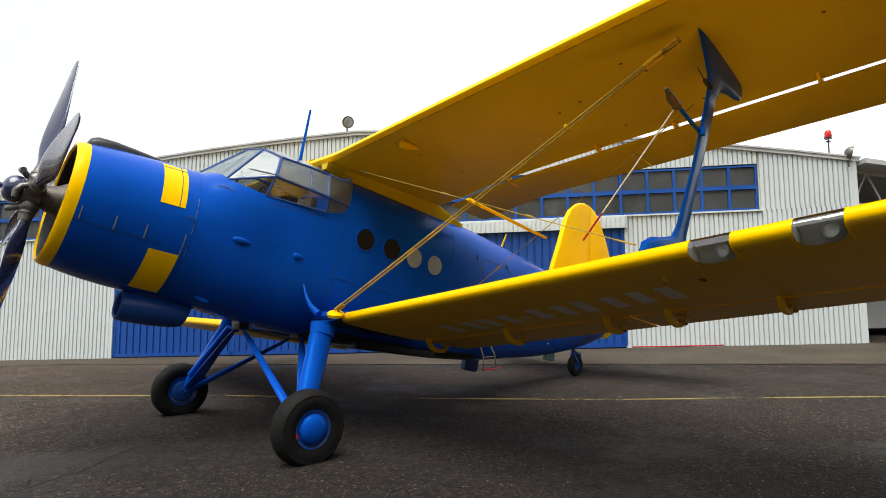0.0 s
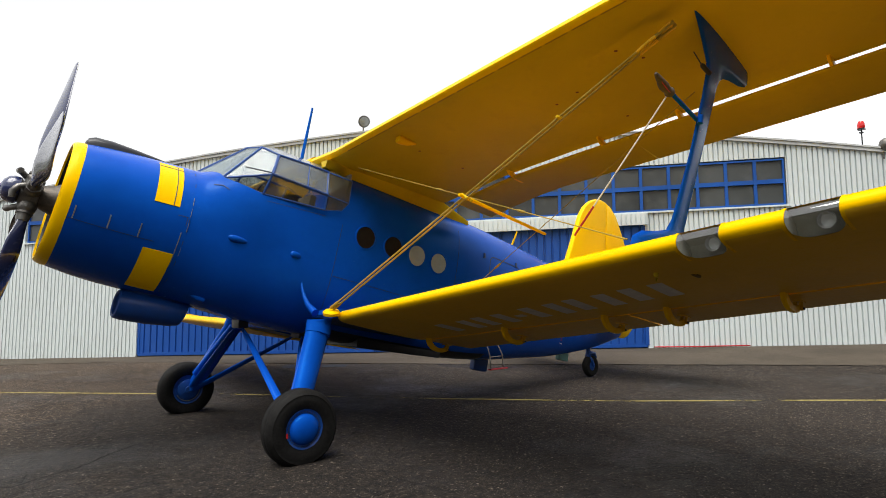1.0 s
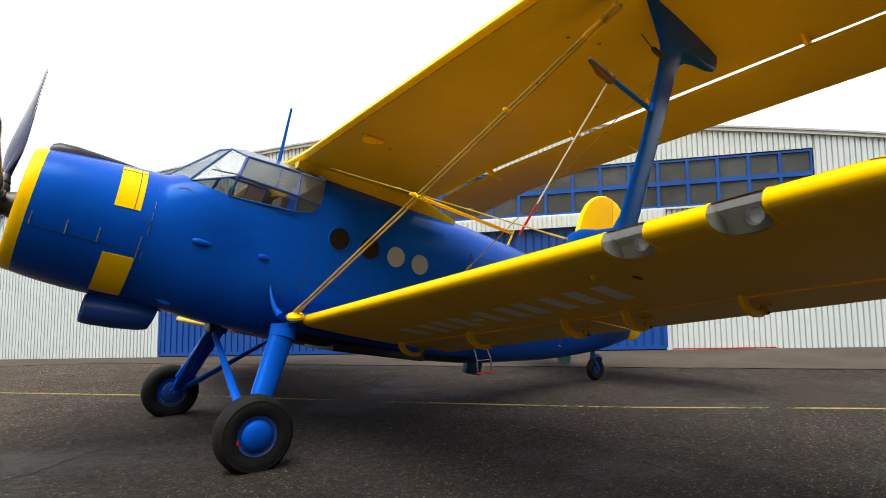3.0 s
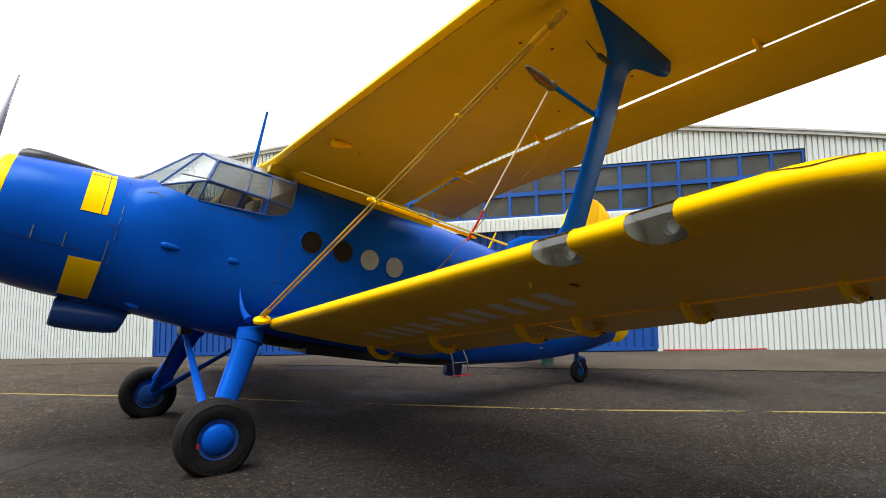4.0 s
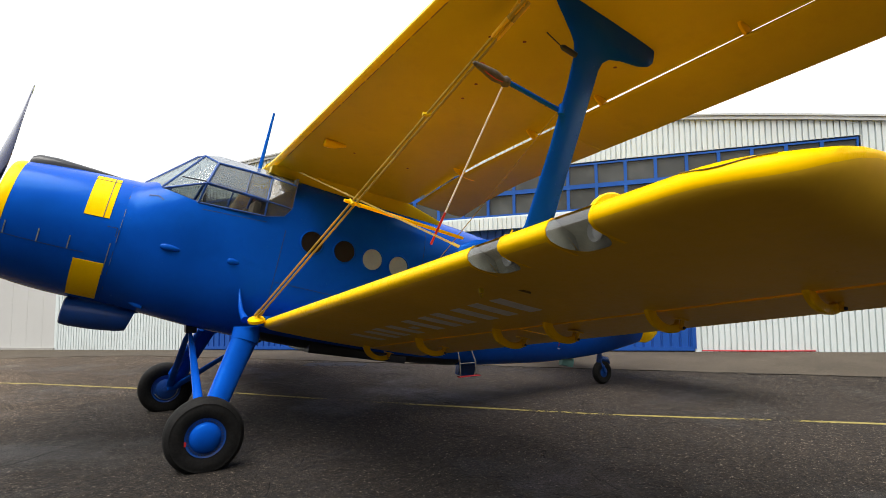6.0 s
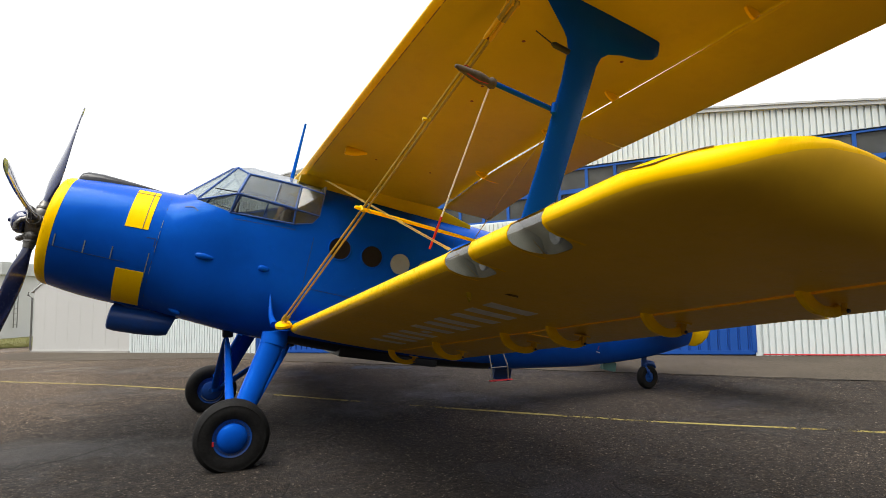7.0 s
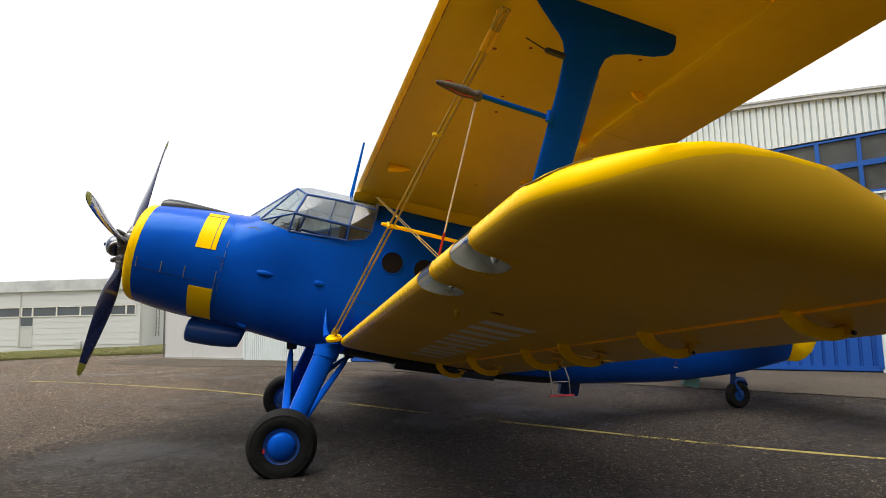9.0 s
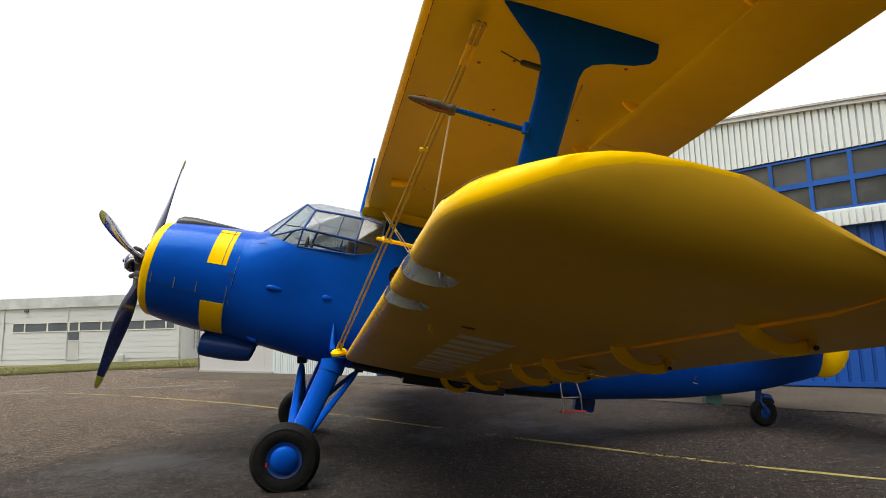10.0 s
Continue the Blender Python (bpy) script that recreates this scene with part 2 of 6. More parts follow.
    # cracks: wandering cell edges, broken up
    gate = ramp(n, l, noise_tex(n, l, o, 0.28, 3), [(0.36, (0, 0, 0)), (0.48, (1, 1, 1))])
    tot = None
    for sc, wd in ((0.33, 0.005), (0.95, 0.010), (2.4, 0.018)):
        v = n.new("ShaderNodeTexVoronoi")
        v.feature = "DISTANCE_TO_EDGE"
        v.inputs["Scale"].default_value = sc
        l.new(add.outputs[0], v.inputs["Vector"])
        c = ramp(n, l, v.outputs["Distance"], [(0.0, (1, 1, 1)), (wd, (0, 0, 0))])
        c = mixc(n, l, 1.0, c, gate, "MULTIPLY") if sc > 0.5 else c
        if sc > 2:
            c = mixc(n, l, 1.0, c, ramp(n, l, noise_tex(n, l, o, 0.6, 2), [(0.42, (0, 0, 0)), (0.52, (1, 1, 1))]), "MULTIPLY")
        c = mixc(n, l, 1.0, c, ramp(n, l, noise_tex(n, l, o, 7, 3), [(0.40, (0, 0, 0)), (0.55, (1, 1, 1))]), "MULTIPLY")
        tot = c if tot is None else mixc(n, l, 1.0, tot, c, "ADD")
    col = mixc(n, l, mixc(n, l, 1.0, tot, (0.92, 0.92, 0.92), "MULTIPLY"), col, (0.010, 0.009, 0.008))
    col = mixc(n, l, 1.0, col, (0.91, 0.89, 0.87), "MULTIPLY")
    l.new(col, p.inputs["Base Color"])
    wet = ramp(n, l, patch, [(0.36, (0.55, 0.55, 0.55)), (0.5, (0.9, 0.9, 0.9))])
    wet = mixc(n, l, damp, wet, (0.55, 0.55, 0.55))
    l.new(wet, p.inputs["Roughness"])
    p.inputs["Specular IOR Level"].default_value = 0.3
    h = n.new("ShaderNodeMath")
    h.operation = "SUBTRACT"
    l.new(grain, h.inputs[0])
    l.new(tot, h.inputs[1])
    bump(n, l, p, h.outputs[0], 1.0, 0.03)
    return m


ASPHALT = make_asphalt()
CONCRETE_PALE = rough_mat("pale_concrete", (0.30, 0.29, 0.27), (0.46, 0.45, 0.42), 0.85, 12, 0.4, 0.006, big=1.0)
CONCRETE = rough_mat("old_concrete_strip", (0.016, 0.012, 0.009), (0.155, 0.128, 0.097), 0.9, 42, 0.9, 0.02, big=0.6, spec=0.2)


def make_worn(name, c1, c2, cover, grain=14):
    """Old paint or chalk with holes worn through to the asphalt."""
    m, n, l, p = nodes(name)
    o = n.new("ShaderNodeTexCoord").outputs["Object"]
    a = noise_tex(n, l, o, grain, 6, 0.8)
    b = noise_tex(n, l, o, 0.5, 3)
    s2 = n.new("ShaderNodeMath")
    s2.operation = "MULTIPLY_ADD"
    l.new(b, s2.inputs[0])
    s2.inputs[1].default_value = 1.1
    l.new(a, s2.inputs[2])
    f = ramp(n, l, s2.outputs[0], [(cover, (0.0, 0.0, 0.0)), (cover + 0.17, (0.9, 0.9, 0.9))])
    l.new(ramp(n, l, a, [(0.35, c1), (0.65, c2)]), p.inputs["Base Color"])
    p.inputs["Roughness"].default_value = 0.85
    tr, mx = n.new("ShaderNodeBsdfTransparent"), n.new("ShaderNodeMixShader")
    l.new(f, mx.inputs[0])
    l.new(tr.outputs[0], mx.inputs[1])
    l.new(p.outputs[0], mx.inputs[2])
    l.new(mx.outputs[0], n["Material Output"].inputs[0])
    return m


LINE = make_worn("worn_yellow_marking", (0.18, 0.145, 0.05), (0.38, 0.30, 0.07), 0.97)
FADED = make_worn("faded_marking", (0.10, 0.09, 0.075), (0.24, 0.215, 0.18), 1.0, 10)
CRACK = rough_mat("open_crack", (0.006, 0.005, 0.0045), (0.015, 0.013, 0.012), 0.95, 20, 0.4, 0.006)
STAIN = make_worn("dark_damp_stain", (0.012, 0.014, 0.022), (0.03, 0.032, 0.045), 0.85, 5)

# ---- building helpers ----
PITCH = radians(13)
CP, SP = math.cos(PITCH), math.sin(PITCH)


def W(s, y, h):
    """Aircraft axes (forward, left, up; nose raised 13 degrees) to the world."""
    return Vector((CP * s - SP * h, y, 2.35 + SP * s + CP * h))


def part(name, bm, material, parent=None, label="", sharp=38):
    bmesh.ops.remove_doubles(bm, verts=bm.verts, dist=1e-5)
    bmesh.ops.recalc_face_normals(bm, faces=bm.faces)
    me = bpy.data.meshes.new(name)
    bm.to_mesh(me)
    bm.free()
    me.materials.append(material)
    for f in me.polygons:
        f.use_smooth = True
    me.set_sharp_from_angle(angle=radians(sharp))
    ob = new(name, me)
    if parent:
        ob.parent = parent
    if label:
        ob["label"] = label
    return ob


def thing(name, label, category, group="", kind="", at=(0, 0, 0)):
    ob = new(name)
    ob.location = at
    ob.empty_display_size = 0.1
    return tagged(ob, label, category, group, kind)


def loft(bm, rings, closed=True, cap=True):
    rows = [[bm.verts.new(p) for p in r] for r in rings]
    k = len(rows[0])
    for a, b in zip(rows, rows[1:]):
        for i in range(k if closed else k - 1):
            j = (i + 1) % k
            try:
                bm.faces.new((a[i], a[j], b[j], b[i]))
            except ValueError:
                pass
    if cap and closed:
        for r in (rows[0], rows[-1]):
            try:
                bm.faces.new(r)
            except ValueError:
                pass
    return rows


def tube(bm, pts, radius, n=10, flat=1.0, side=None):
    """A round (or flattened) bar along points."""
    pts = [Vector(p) for p in pts]
    rad = radius if isinstance(radius, (list, tuple)) else [radius] * len(pts)
    rings = []
    for i, p in enumerate(pts):
        d = (pts[min(i + 1, len(pts) - 1)] - pts[max(i - 1, 0)]).normalized()
        ref = Vector(side) if side is not None else (Vector((0, 0, 1)) if abs(d.z) < 0.9 else Vector((1, 0, 0)))
        a = (ref - d * ref.dot(d)).normalized()
        b = d.cross(a)
        rings.append([p + a * rad[i] * math.cos(2 * math.pi * k / n) + b * rad[i] * flat * math.sin(2 * math.pi * k / n) for k in range(n)])
    loft(bm, rings)


def lathe(bm, centre, axis, profile, n=32, cap=True):
    """Profile rows (along, radius) turned about an axis."""
    c, ax = Vector(centre), Vector(axis).normalized()
    ref = Vector((0, 0, 1)) if abs(ax.z) < 0.9 else Vector((1, 0, 0))
    a = (ref - ax * ref.dot(ax)).normalized()
    b = ax.cross(a)
    loft(bm, [[c + ax * d + (a * math.cos(2 * math.pi * k / n) + b * math.sin(2 * math.pi * k / n)) * max(r, 0.0005) for k in range(n)] for d, r in profile], True, cap)


def box(bm, lo, hi, m=None, bev=0.0):
    g = bmesh.ops.create_cube(bm, size=1)
    vs = g["verts"]
    c = [(a + b) / 2 for a, b in zip(lo, hi)]
    z = [b - a for a, b in zip(lo, hi)]
    for v in vs:
        v.co = Vector((c[0] + v.co.x * z[0], c[1] + v.co.y * z[1], c[2] + v.co.z * z[2]))
    if bev:
        es = list({e for v in vs for e in v.link_edges})
        r = bmesh.ops.bevel(bm, geom=es, offset=bev, segments=2, affect="EDGES", profile=0.6)
        vs = list({v for f in r["faces"] for v in f.verts} | {v for v in vs if v.is_valid})
    if m is not None:
        for v in vs:
            v.co = m @ v.co
    return vs


def beam(bm, a, b, w, d, out):
    """A rectangular bar from a to b, w wide, d deep along out."""
    a, b, out = Vector(a), Vector(b), Vector(out)
    ax = (b - a).normalized()
    o = (out - ax * out.dot(ax)).normalized()
    s = ax.cross(o)
    loft(bm, [[p + s * (w / 2 * i) + o * (d / 2 * j) for i, j in ((1, 1), (-1, 1), (-1, -1), (1, -1))] for p in (a, b)])


def sheet(bm, quad, thick):
    """A thin plate on four or three corners, thickened along its normal."""
    q = [Vector(p) for p in quad]
    nrm = (q[1] - q[0]).cross(q[-1] - q[0]).normalized() * (thick / 2)
    loft(bm, [[p + nrm for p in q], [p - nrm for p in q]])

# ---- ground ----
FU = Vector((math.cos(2.298), math.sin(2.298), 0))
FN = Vector((FU.y, -FU.x, 0))
FAC = Vector((-13.041, -1.688, 0)) - FU * 17.05
FALL = 0.02347


def smooth(a, b, x):
    t = min(1.0, max(0.0, (x - a) / (b - a)))
    return t * t * (3 - 2 * t)


def ground_z(x, y):
    """Level under the aircraft, falling gently along the hangar and towards the far building."""
    d = (Vector((x, y, 0)) - FAC).dot(FN)
    k = max(1 - smooth(0.6, 4.6, d), smooth(8, 18, -y))
    fall = -0.01560 * x + 0.01753 * y
    swell = 0.03 * math.exp(-((x - 0.1) / 1.5) ** 2 - (max(0.0, abs(y) - 2.3) / 1.1) ** 2)
    return k * max(-2.2, min(1.2, fall)) + swell


def F(u, out, z):
    """On the hangar's front: along it, out of it towards the apron, up from its foot."""
    return FAC + FU * u + FN * out + Vector((0, 0, z + 0.174 + FALL * (u - 17.05)))


bm = bmesh.new()
cuts = [-600, -300, -150, -110, -90, -75] + [-65 + 1.0 * i for i in range(25)] + [-40 + 0.5 * i for i in range(121)] + [21 + 2.0 * i for i in range(12)] + [50, 70, 110, 200, 300, 600]
gx = [-600, -300, -150, -80, -60, -45] + [-36 + 0.5 * i for i in range(121)] + [25 + 1.0 * i for i in range(32)] + [65, 85, 120, 200, 300, 600]
rows = [[bm.verts.new((x, y, ground_z(x, y))) for x in gx] for y in cuts]
for a, b in zip(rows, rows[1:]):
    for i in range(len(gx) - 1):
        bm.faces.new((a[i], a[i + 1], b[i + 1], b[i]))
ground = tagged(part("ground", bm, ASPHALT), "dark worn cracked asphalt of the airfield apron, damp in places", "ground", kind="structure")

def strip_on_ground(name, pts, width, z, material, label, jag=0.0):
    bm = bmesh.new()
    rng = random.Random(5)
    fine = []
    for (x0, y0), (x1, y1) in zip(pts, pts[1:]):
        k = max(1, int(math.hypot(x1 - x0, y1 - y0) / 0.25))
        fine += [(x0 + (x1 - x0) * i / k, y0 + (y1 - y0) * i / k) for i in range(k)]
    fine.append(pts[-1])
    rings = []
    for i, p in enumerate(fine):
        q, r = fine[min(i + 1, len(fine) - 1)], fine[max(i - 1, 0)]
        d = Vector((q[0] - r[0], q[1] - r[1], 0)).normalized()
        sd = Vector((-d.y, d.x, 0))
        a, b = (width / 2 + rng.uniform(-jag, jag) for _ in "ab")
        c = Vector((p[0], p[1], ground_z(*p[:2])))
        rings.append([c + sd * a + Vector((0, 0, -0.01)), c + sd * a + Vector((0, 0, z)), c - sd * b + Vector((0, 0, z)), c - sd * b + Vector((0, 0, -0.01))])
    loft(bm, rings)
    return tagged(part(name, bm, material, sharp=60), label, "marking", kind="structure")


strip_on_ground("apron_marking", [(14.0, -16.0), (6.0, -9.25), (2.3, -6.3), (-0.3, -3.7), (-3.6, -0.05), (-5.7, 2.15), (-7.4, 3.6), (-9.2, 5.2), (-16, 11.2)], 0.085, 0.004, LINE, "worn yellow painted line across the asphalt", 0.012)
for pts in ([(-0.3, 0.55), (-0.6, 0.82), (-1.35, 1.63), (-1.72, 2.08), (-1.91, 2.3), (-2.25, 2.28), (-2.71, 1.83), (-2.96, 1.34)], [(-1.91, 2.3), (-1.85, 2.6), (-1.45, 2.79), (-1.23, 3.13), (-1.24, 3.25)]):
    strip_on_ground("chalky_crack", pts, 0.055, 0.004, FADED, "pale chalky mended crack in the asphalt", 0.025)
rng = random.Random(21)
for cx, cy in ((-1.77, 3.55), (-2.56, 4.19), (-3.85, 2.83), (-1.46, 3.45)):
    strip_on_ground("pale_spot", [(cx + 0.12, cy), (cx, cy + rng.uniform(-0.05, 0.08)), (cx - 0.14, cy + 0.03)], 0.13, 0.004, FADED, "pale scuffed spot on the asphalt", 0.05)
strip_on_ground("damp_stain", [(-3.45, -6.4), (-3.9, -6.1), (-4.4, -5.7), (-4.75, -5.4)], 0.5, 0.004, STAIN, "dark damp stain on the asphalt", 0.08)


def crack_strip(verts, faces, pts, width, rng):
    """A jagged open crack along points, tapering at its ends."""
    fine = []
    for (x0, y0), (x1, y1) in zip(pts, pts[1:]):
        k = max(1, int(math.hypot(x1 - x0, y1 - y0) / 0.07))
        fine += [(x0 + (x1 - x0) * i / k, y0 + (y1 - y0) * i / k) for i in range(k)]
    fine.append(pts[-1])
    off = 0.0
    for i, (x, y) in enumerate(fine):
        q, r = fine[min(i + 1, len(fine) - 1)], fine[max(i - 1, 0)]
        d = Vector((q[0] - r[0], q[1] - r[1], 0)).normalized()
        sd = Vector((-d.y, d.x, 0))
        off = off * 0.8 + rng.uniform(-0.03, 0.03)
        w = width * rng.uniform(0.3, 1.2) * min(1.0, 0.2 + 3 * min(i, len(fine) - 1 - i) / len(fine))
        c = Vector((x, y, 0.004 + ground_z(x, y))) + sd * off
        verts += [c + sd * w / 2, c - sd * w / 2]
        if i:
            k = len(verts)
            faces.append((k - 4, k - 3, k - 1, k - 2))


rng = random.Random(8)
for pts, w in (([(4.6, -0.3), (3.52, -0.9), (3.32, -1.31), (2.89, -1.63), (2.26, -2.03), (1.97, -2.27), (0.69, -3.33), (-0.2, -3.9)], 0.035), ([(3.6, 0.45), (3.0, 0.5), (2.82, 0.51), (2.36, 0.76), (1.77, 0.54), (1.45, 0.16), (1.06, -0.09), (0.55, 0.26)], 0.024), ([(2.59, 0.58), (2.56, 0.07), (2.75, -0.3)], 0.016), ([(2.9, 1.3), (2.58, 1.18), (2.1, 1.04), (1.7, 1.15)], 0.02), ([(-4.96, 1.97), (-5.3, 1.8), (-5.63, 1.85)], 0.018), ([(-4.82, 2.2), (-4.83, 2.88), (-4.5, 3.2), (-4.24, 3.47), (-4.6, 3.75), (-5.01, 4.01)], 0.02), ([(-3.5, 4.0), (-3.38, 4.23), (-3.29, 4.63)], 0.018), ([(-5.4, 4.3), (-5.69, 4.58), (-6.13, 5.32), (-6.8, 5.6)], 0.02), ([(-4.45, 4.08), (-4.27, 4.42), (-4.24, 4.8)], 0.018), ([(-12.0, 1.6), (-12.18, 1.92), (-12.7, 2.72), (-12.51, 3.62)], 0.025)):
    verts, faces = [], []
    crack_strip(verts, faces, pts, w, rng)
    me = bpy.data.meshes.new("crack")
    me.from_pydata([tuple(v) for v in verts], [], faces)
    me.materials.append(CRACK)
    new("crack", me).parent = ground
# finer crazing over the older asphalt
verts, faces = [], []
for i in range(150):
    x, y = rng.uniform(-13, -2.5), rng.uniform(-2.5, 7.5)
    a = rng.uniform(0, 6.28)
    pts = [(x, y)]
    for k in range(rng.randint(2, 5)):
        a += rng.uniform(-0.9, 0.9)
        x, y = x + 0.28 * math.cos(a), y + 0.28 * math.sin(a)
        pts.append((x, y))
    crack_strip(verts, faces, pts, rng.uniform(0.009, 0.02), rng)
for i in range(110):
    x, y = rng.uniform(-1.5, 7), rng.uniform(-9, 3)
    a = math.atan2(-0.64, -0.77) + rng.choice((0, math.pi)) + rng.gauss(0, 0.5)
    pts = [(x, y)]
    for k in range(rng.randint(2, 4)):
        a += rng.uniform(-0.7, 0.7)
        x, y = x + 0.28 * math.cos(a), y + 0.28 * math.sin(a)
        pts.append((x, y))
    crack_strip(verts, faces, pts, rng.uniform(0.009, 0.02), rng)
me = bpy.data.meshes.new("fine_cracks")
me.from_pydata([tuple(v) for v in verts], [], faces)
me.materials.append(CRACK)
fine_cracks = tagged(new("fine_cracks", me), kind="stuff")
fine_cracks.parent = ground
e0, e1 = F(-15, 1.6, 0), F(40, 1.6, 0)
bm = bmesh.new()
rows = []
for i in range(111):
    p = e0 + (e1 - e0) * (i / 110)
    row = [p + FN * (-1.62 + 3.2 * j / 14 + (0.03 * math.sin(i * 2.3) if j == 14 else 0)) for j in range(15)]
    rows.append([Vector((q.x, q.y, ground_z(q.x, q.y) + 0.014)) for q in row] + [Vector((q.x, q.y, ground_z(q.x, q.y) - 0.03)) for q in (row[-1], row[0])])
loft(bm, rows)
tagged(part("concrete_strip", bm, CONCRETE, sharp=60), "rough worn concrete strip along the hangar front", "marking", kind="structure")

verts, faces = [], []
crack_strip(verts, faces, [(F(u, 3.22, 0).x, F(u, 3.22, 0).y) for u in (4, 12, 20, 28, 39)], 0.05, rng)
me = bpy.data.meshes.new("strip_joint")
me.from_pydata([(v.x, v.y, v.z + 0.014) for v in verts], [], faces)
me.materials.append(CRACK)
new("strip_joint", me).parent = ground

# grass verge before the far building, following the ground
bm = bmesh.new()
def verge(x):
    return -31.1 - 2.0 * smooth(9.4, 16.2, x)


rr = [[bm.verts.new((x, verge(x) - o + 0.06 * math.sin(x * 3.1), ground_z(x, verge(x) - o) + 0.03)) for x in range(4, 86)] for o in (0, 1.2, 2.6, 4.5, 7, 10, 14, 19, 25, 34)]
for a, b in zip(rr, rr[1:]):
    for i in range(len(a) - 1):
        bm.faces.new((a[i], a[i + 1], b[i + 1], b[i]))
tagged(part("grass_verge", bm, GRASS), "mown yellow-green grass verge beside the apron", "grass", kind="structure")
bm = bmesh.new()
rng = random.Random(3)
verts, faces = [], []
for i in range(26000):
    x = rng.uniform(7, 42)
    y = verge(x) - 0.05 - 16 * rng.random() ** 2.2
    z = ground_z(x, y) + 0.02
    a, hgt = rng.uniform(0, 6.28), rng.uniform(0.05, 0.13)
    dx, dy = 0.02 * math.cos(a), 0.02 * math.sin(a)
    k = len(verts)
    verts += [(x - dx, y - dy, z), (x + dx, y + dy, z), (x + rng.uniform(-.04, .04), y + rng.uniform(-.04, .04), z + hgt)]
    faces.append((k, k + 1, k + 2))
bm.free()
me = bpy.data.meshes.new("grass")
me.from_pydata(verts, [], faces)
me.materials.append(GRASS)
tagged(new("grass", me), "short rough grass on the verge", "grass", kind="stuff")


# unseen dark ring closing the place behind the camera, added to block low light
bm = bmesh.new()
rng = random.Random(9)
loft(bm, [[(44 * math.cos(a), 44 * math.sin(a), -0.5), (44 * math.cos(a), 44 * math.sin(a), 15 + rng.uniform(-1.6, 1.6)), (48 * math.cos(a), 48 * math.sin(a), 14), (48 * math.cos(a), 48 * math.sin(a), -0.5)] for a in [radians(-20 + 165 * i / 110) for i in range(111)]])
tagged(part("backdrop", bm, rough_mat("horizon_block", (0.015, 0.02, 0.012), (0.05, 0.055, 0.035), 0.95, 0.6)), "dark unseen ring added to block light from the horizon", "woods", kind="structure")


# ---- hangar ----
hangar = thing("hangar", "white corrugated metal hangar with blue sliding doors and a window band", "hangar", at=FAC)


def own(ob, parent):
    """Hang a world-built mesh under its thing without moving it."""
    ob.parent = parent
    ob.matrix_parent_inverse = Matrix.Translation(-parent.location) if parent.location.length else Matrix()
    return ob


RIDGE = 8.4


def roof_z(u):
    d = abs(u - RIDGE)
    return 7.33 - 0.0434 * d - 0.0042 * d * d


ROOF_US = [-7.25 + (24.04 + 7.25) * i / 16 for i in range(17)]


def ribbed(u0, u1, z0, z1, out, pitch, depth, material, name, label=""):
    """Trapezoid sheet metal from u0 to u1; z0 and z1 may be functions of u."""
    bm = bmesh.new()
    prof = [(0, 0), (0.17, 0), (0.22, 1), (0.94, 1), (0.99, 0)]
    us = []
    k = 0
    while u0 + k * pitch < u1:
        us += [(u0 + (k + f) * pitch, d * depth) for f, d in prof if u0 + (k + f) * pitch < u1]
        k += 1
    us.append((u1, 0))
    lo = z0 if callable(z0) else (lambda u: z0)
    hi = z1 if callable(z1) else (lambda u: z1)
    loft(bm, [[F(u, out + d, lo(u)), F(u, out + d, hi(u)), F(u, out - 0.08, hi(u)), F(u, out - 0.08, lo(u))] for u, d in us])
    return own(part(name, bm, material, None, label, 20), hangar)


UL, UR, DL, DR = -7.25, 24.04, 0.0, 17.05
BAND0, BAND1, WL0, WR1, DTOP = 4.17, 5.59, -4.57, 21.16, 3.78
ribbed(UL, DL, -0.02, BAND0, 0, 0.145, 0.06, WALLW, "wall")
ribbed(DR, UR, -0.02, BAND0, 0, 0.145, 0.06, WALLW, "wall")
ribbed(WR1 + 0.06, UR, BAND0, roof_z, 0, 0.145, 0.06, WALLW, "wall")
ribbed(UL, WL0 - 0.06, BAND0, roof_z, 0, 0.145, 0.06, WALLW, "wall")
ribbed(WL0 - 0.06, WR1 + 0.06, BAND1 + 0.04, roof_z, 0, 0.145, 0.06, WALLW, "wall")
ribbed(DL - 0.2, DR + 0.1, DTOP - 0.02, BAND0 - 0.06, 0.22, 0.145, 0.04, WALLW, "door_track_cover", "white ribbed cover over the door track")
# side and back walls, roof sheets
D = 24.0
for u in (UL, UR):
    bm = bmesh.new()
    loft(bm, [[F(u - 0.1, -0.05, 0), F(u - 0.1, -0.05, roof_z(u)), F(u - 0.1, -D, roof_z(u)), F(u - 0.1, -D, 0)], [F(u, -0.05, 0), F(u, -0.05, roof_z(u)), F(u, -D, roof_z(u)), F(u, -D, 0)]])
    own(part("side_wall", bm, WALLW), hangar)
bm = bmesh.new()
loft(bm, [[F(u, -D, 0), F(u, -D, roof_z(u)), F(u, -D - 0.1, roof_z(u)), F(u, -D - 0.1, 0)] for u in ROOF_US])
own(part("back_wall", bm, WALLW), hangar)
bm = bmesh.new()
loft(bm, [[F(u, 0.16, roof_z(u) + 0.02), F(u, 0.16, roof_z(u) + 0.07), F(u, -D - 0.2, roof_z(u) + 0.07), F(u, -D - 0.2, roof_z(u) + 0.02)] for u in [UL - 0.15] + ROOF_US[1:-1] + [UR + 0.15]])
own(part("roof", bm, ROOFM, None, "pale grey sheet metal roof"), hangar)
bm = bmesh.new()
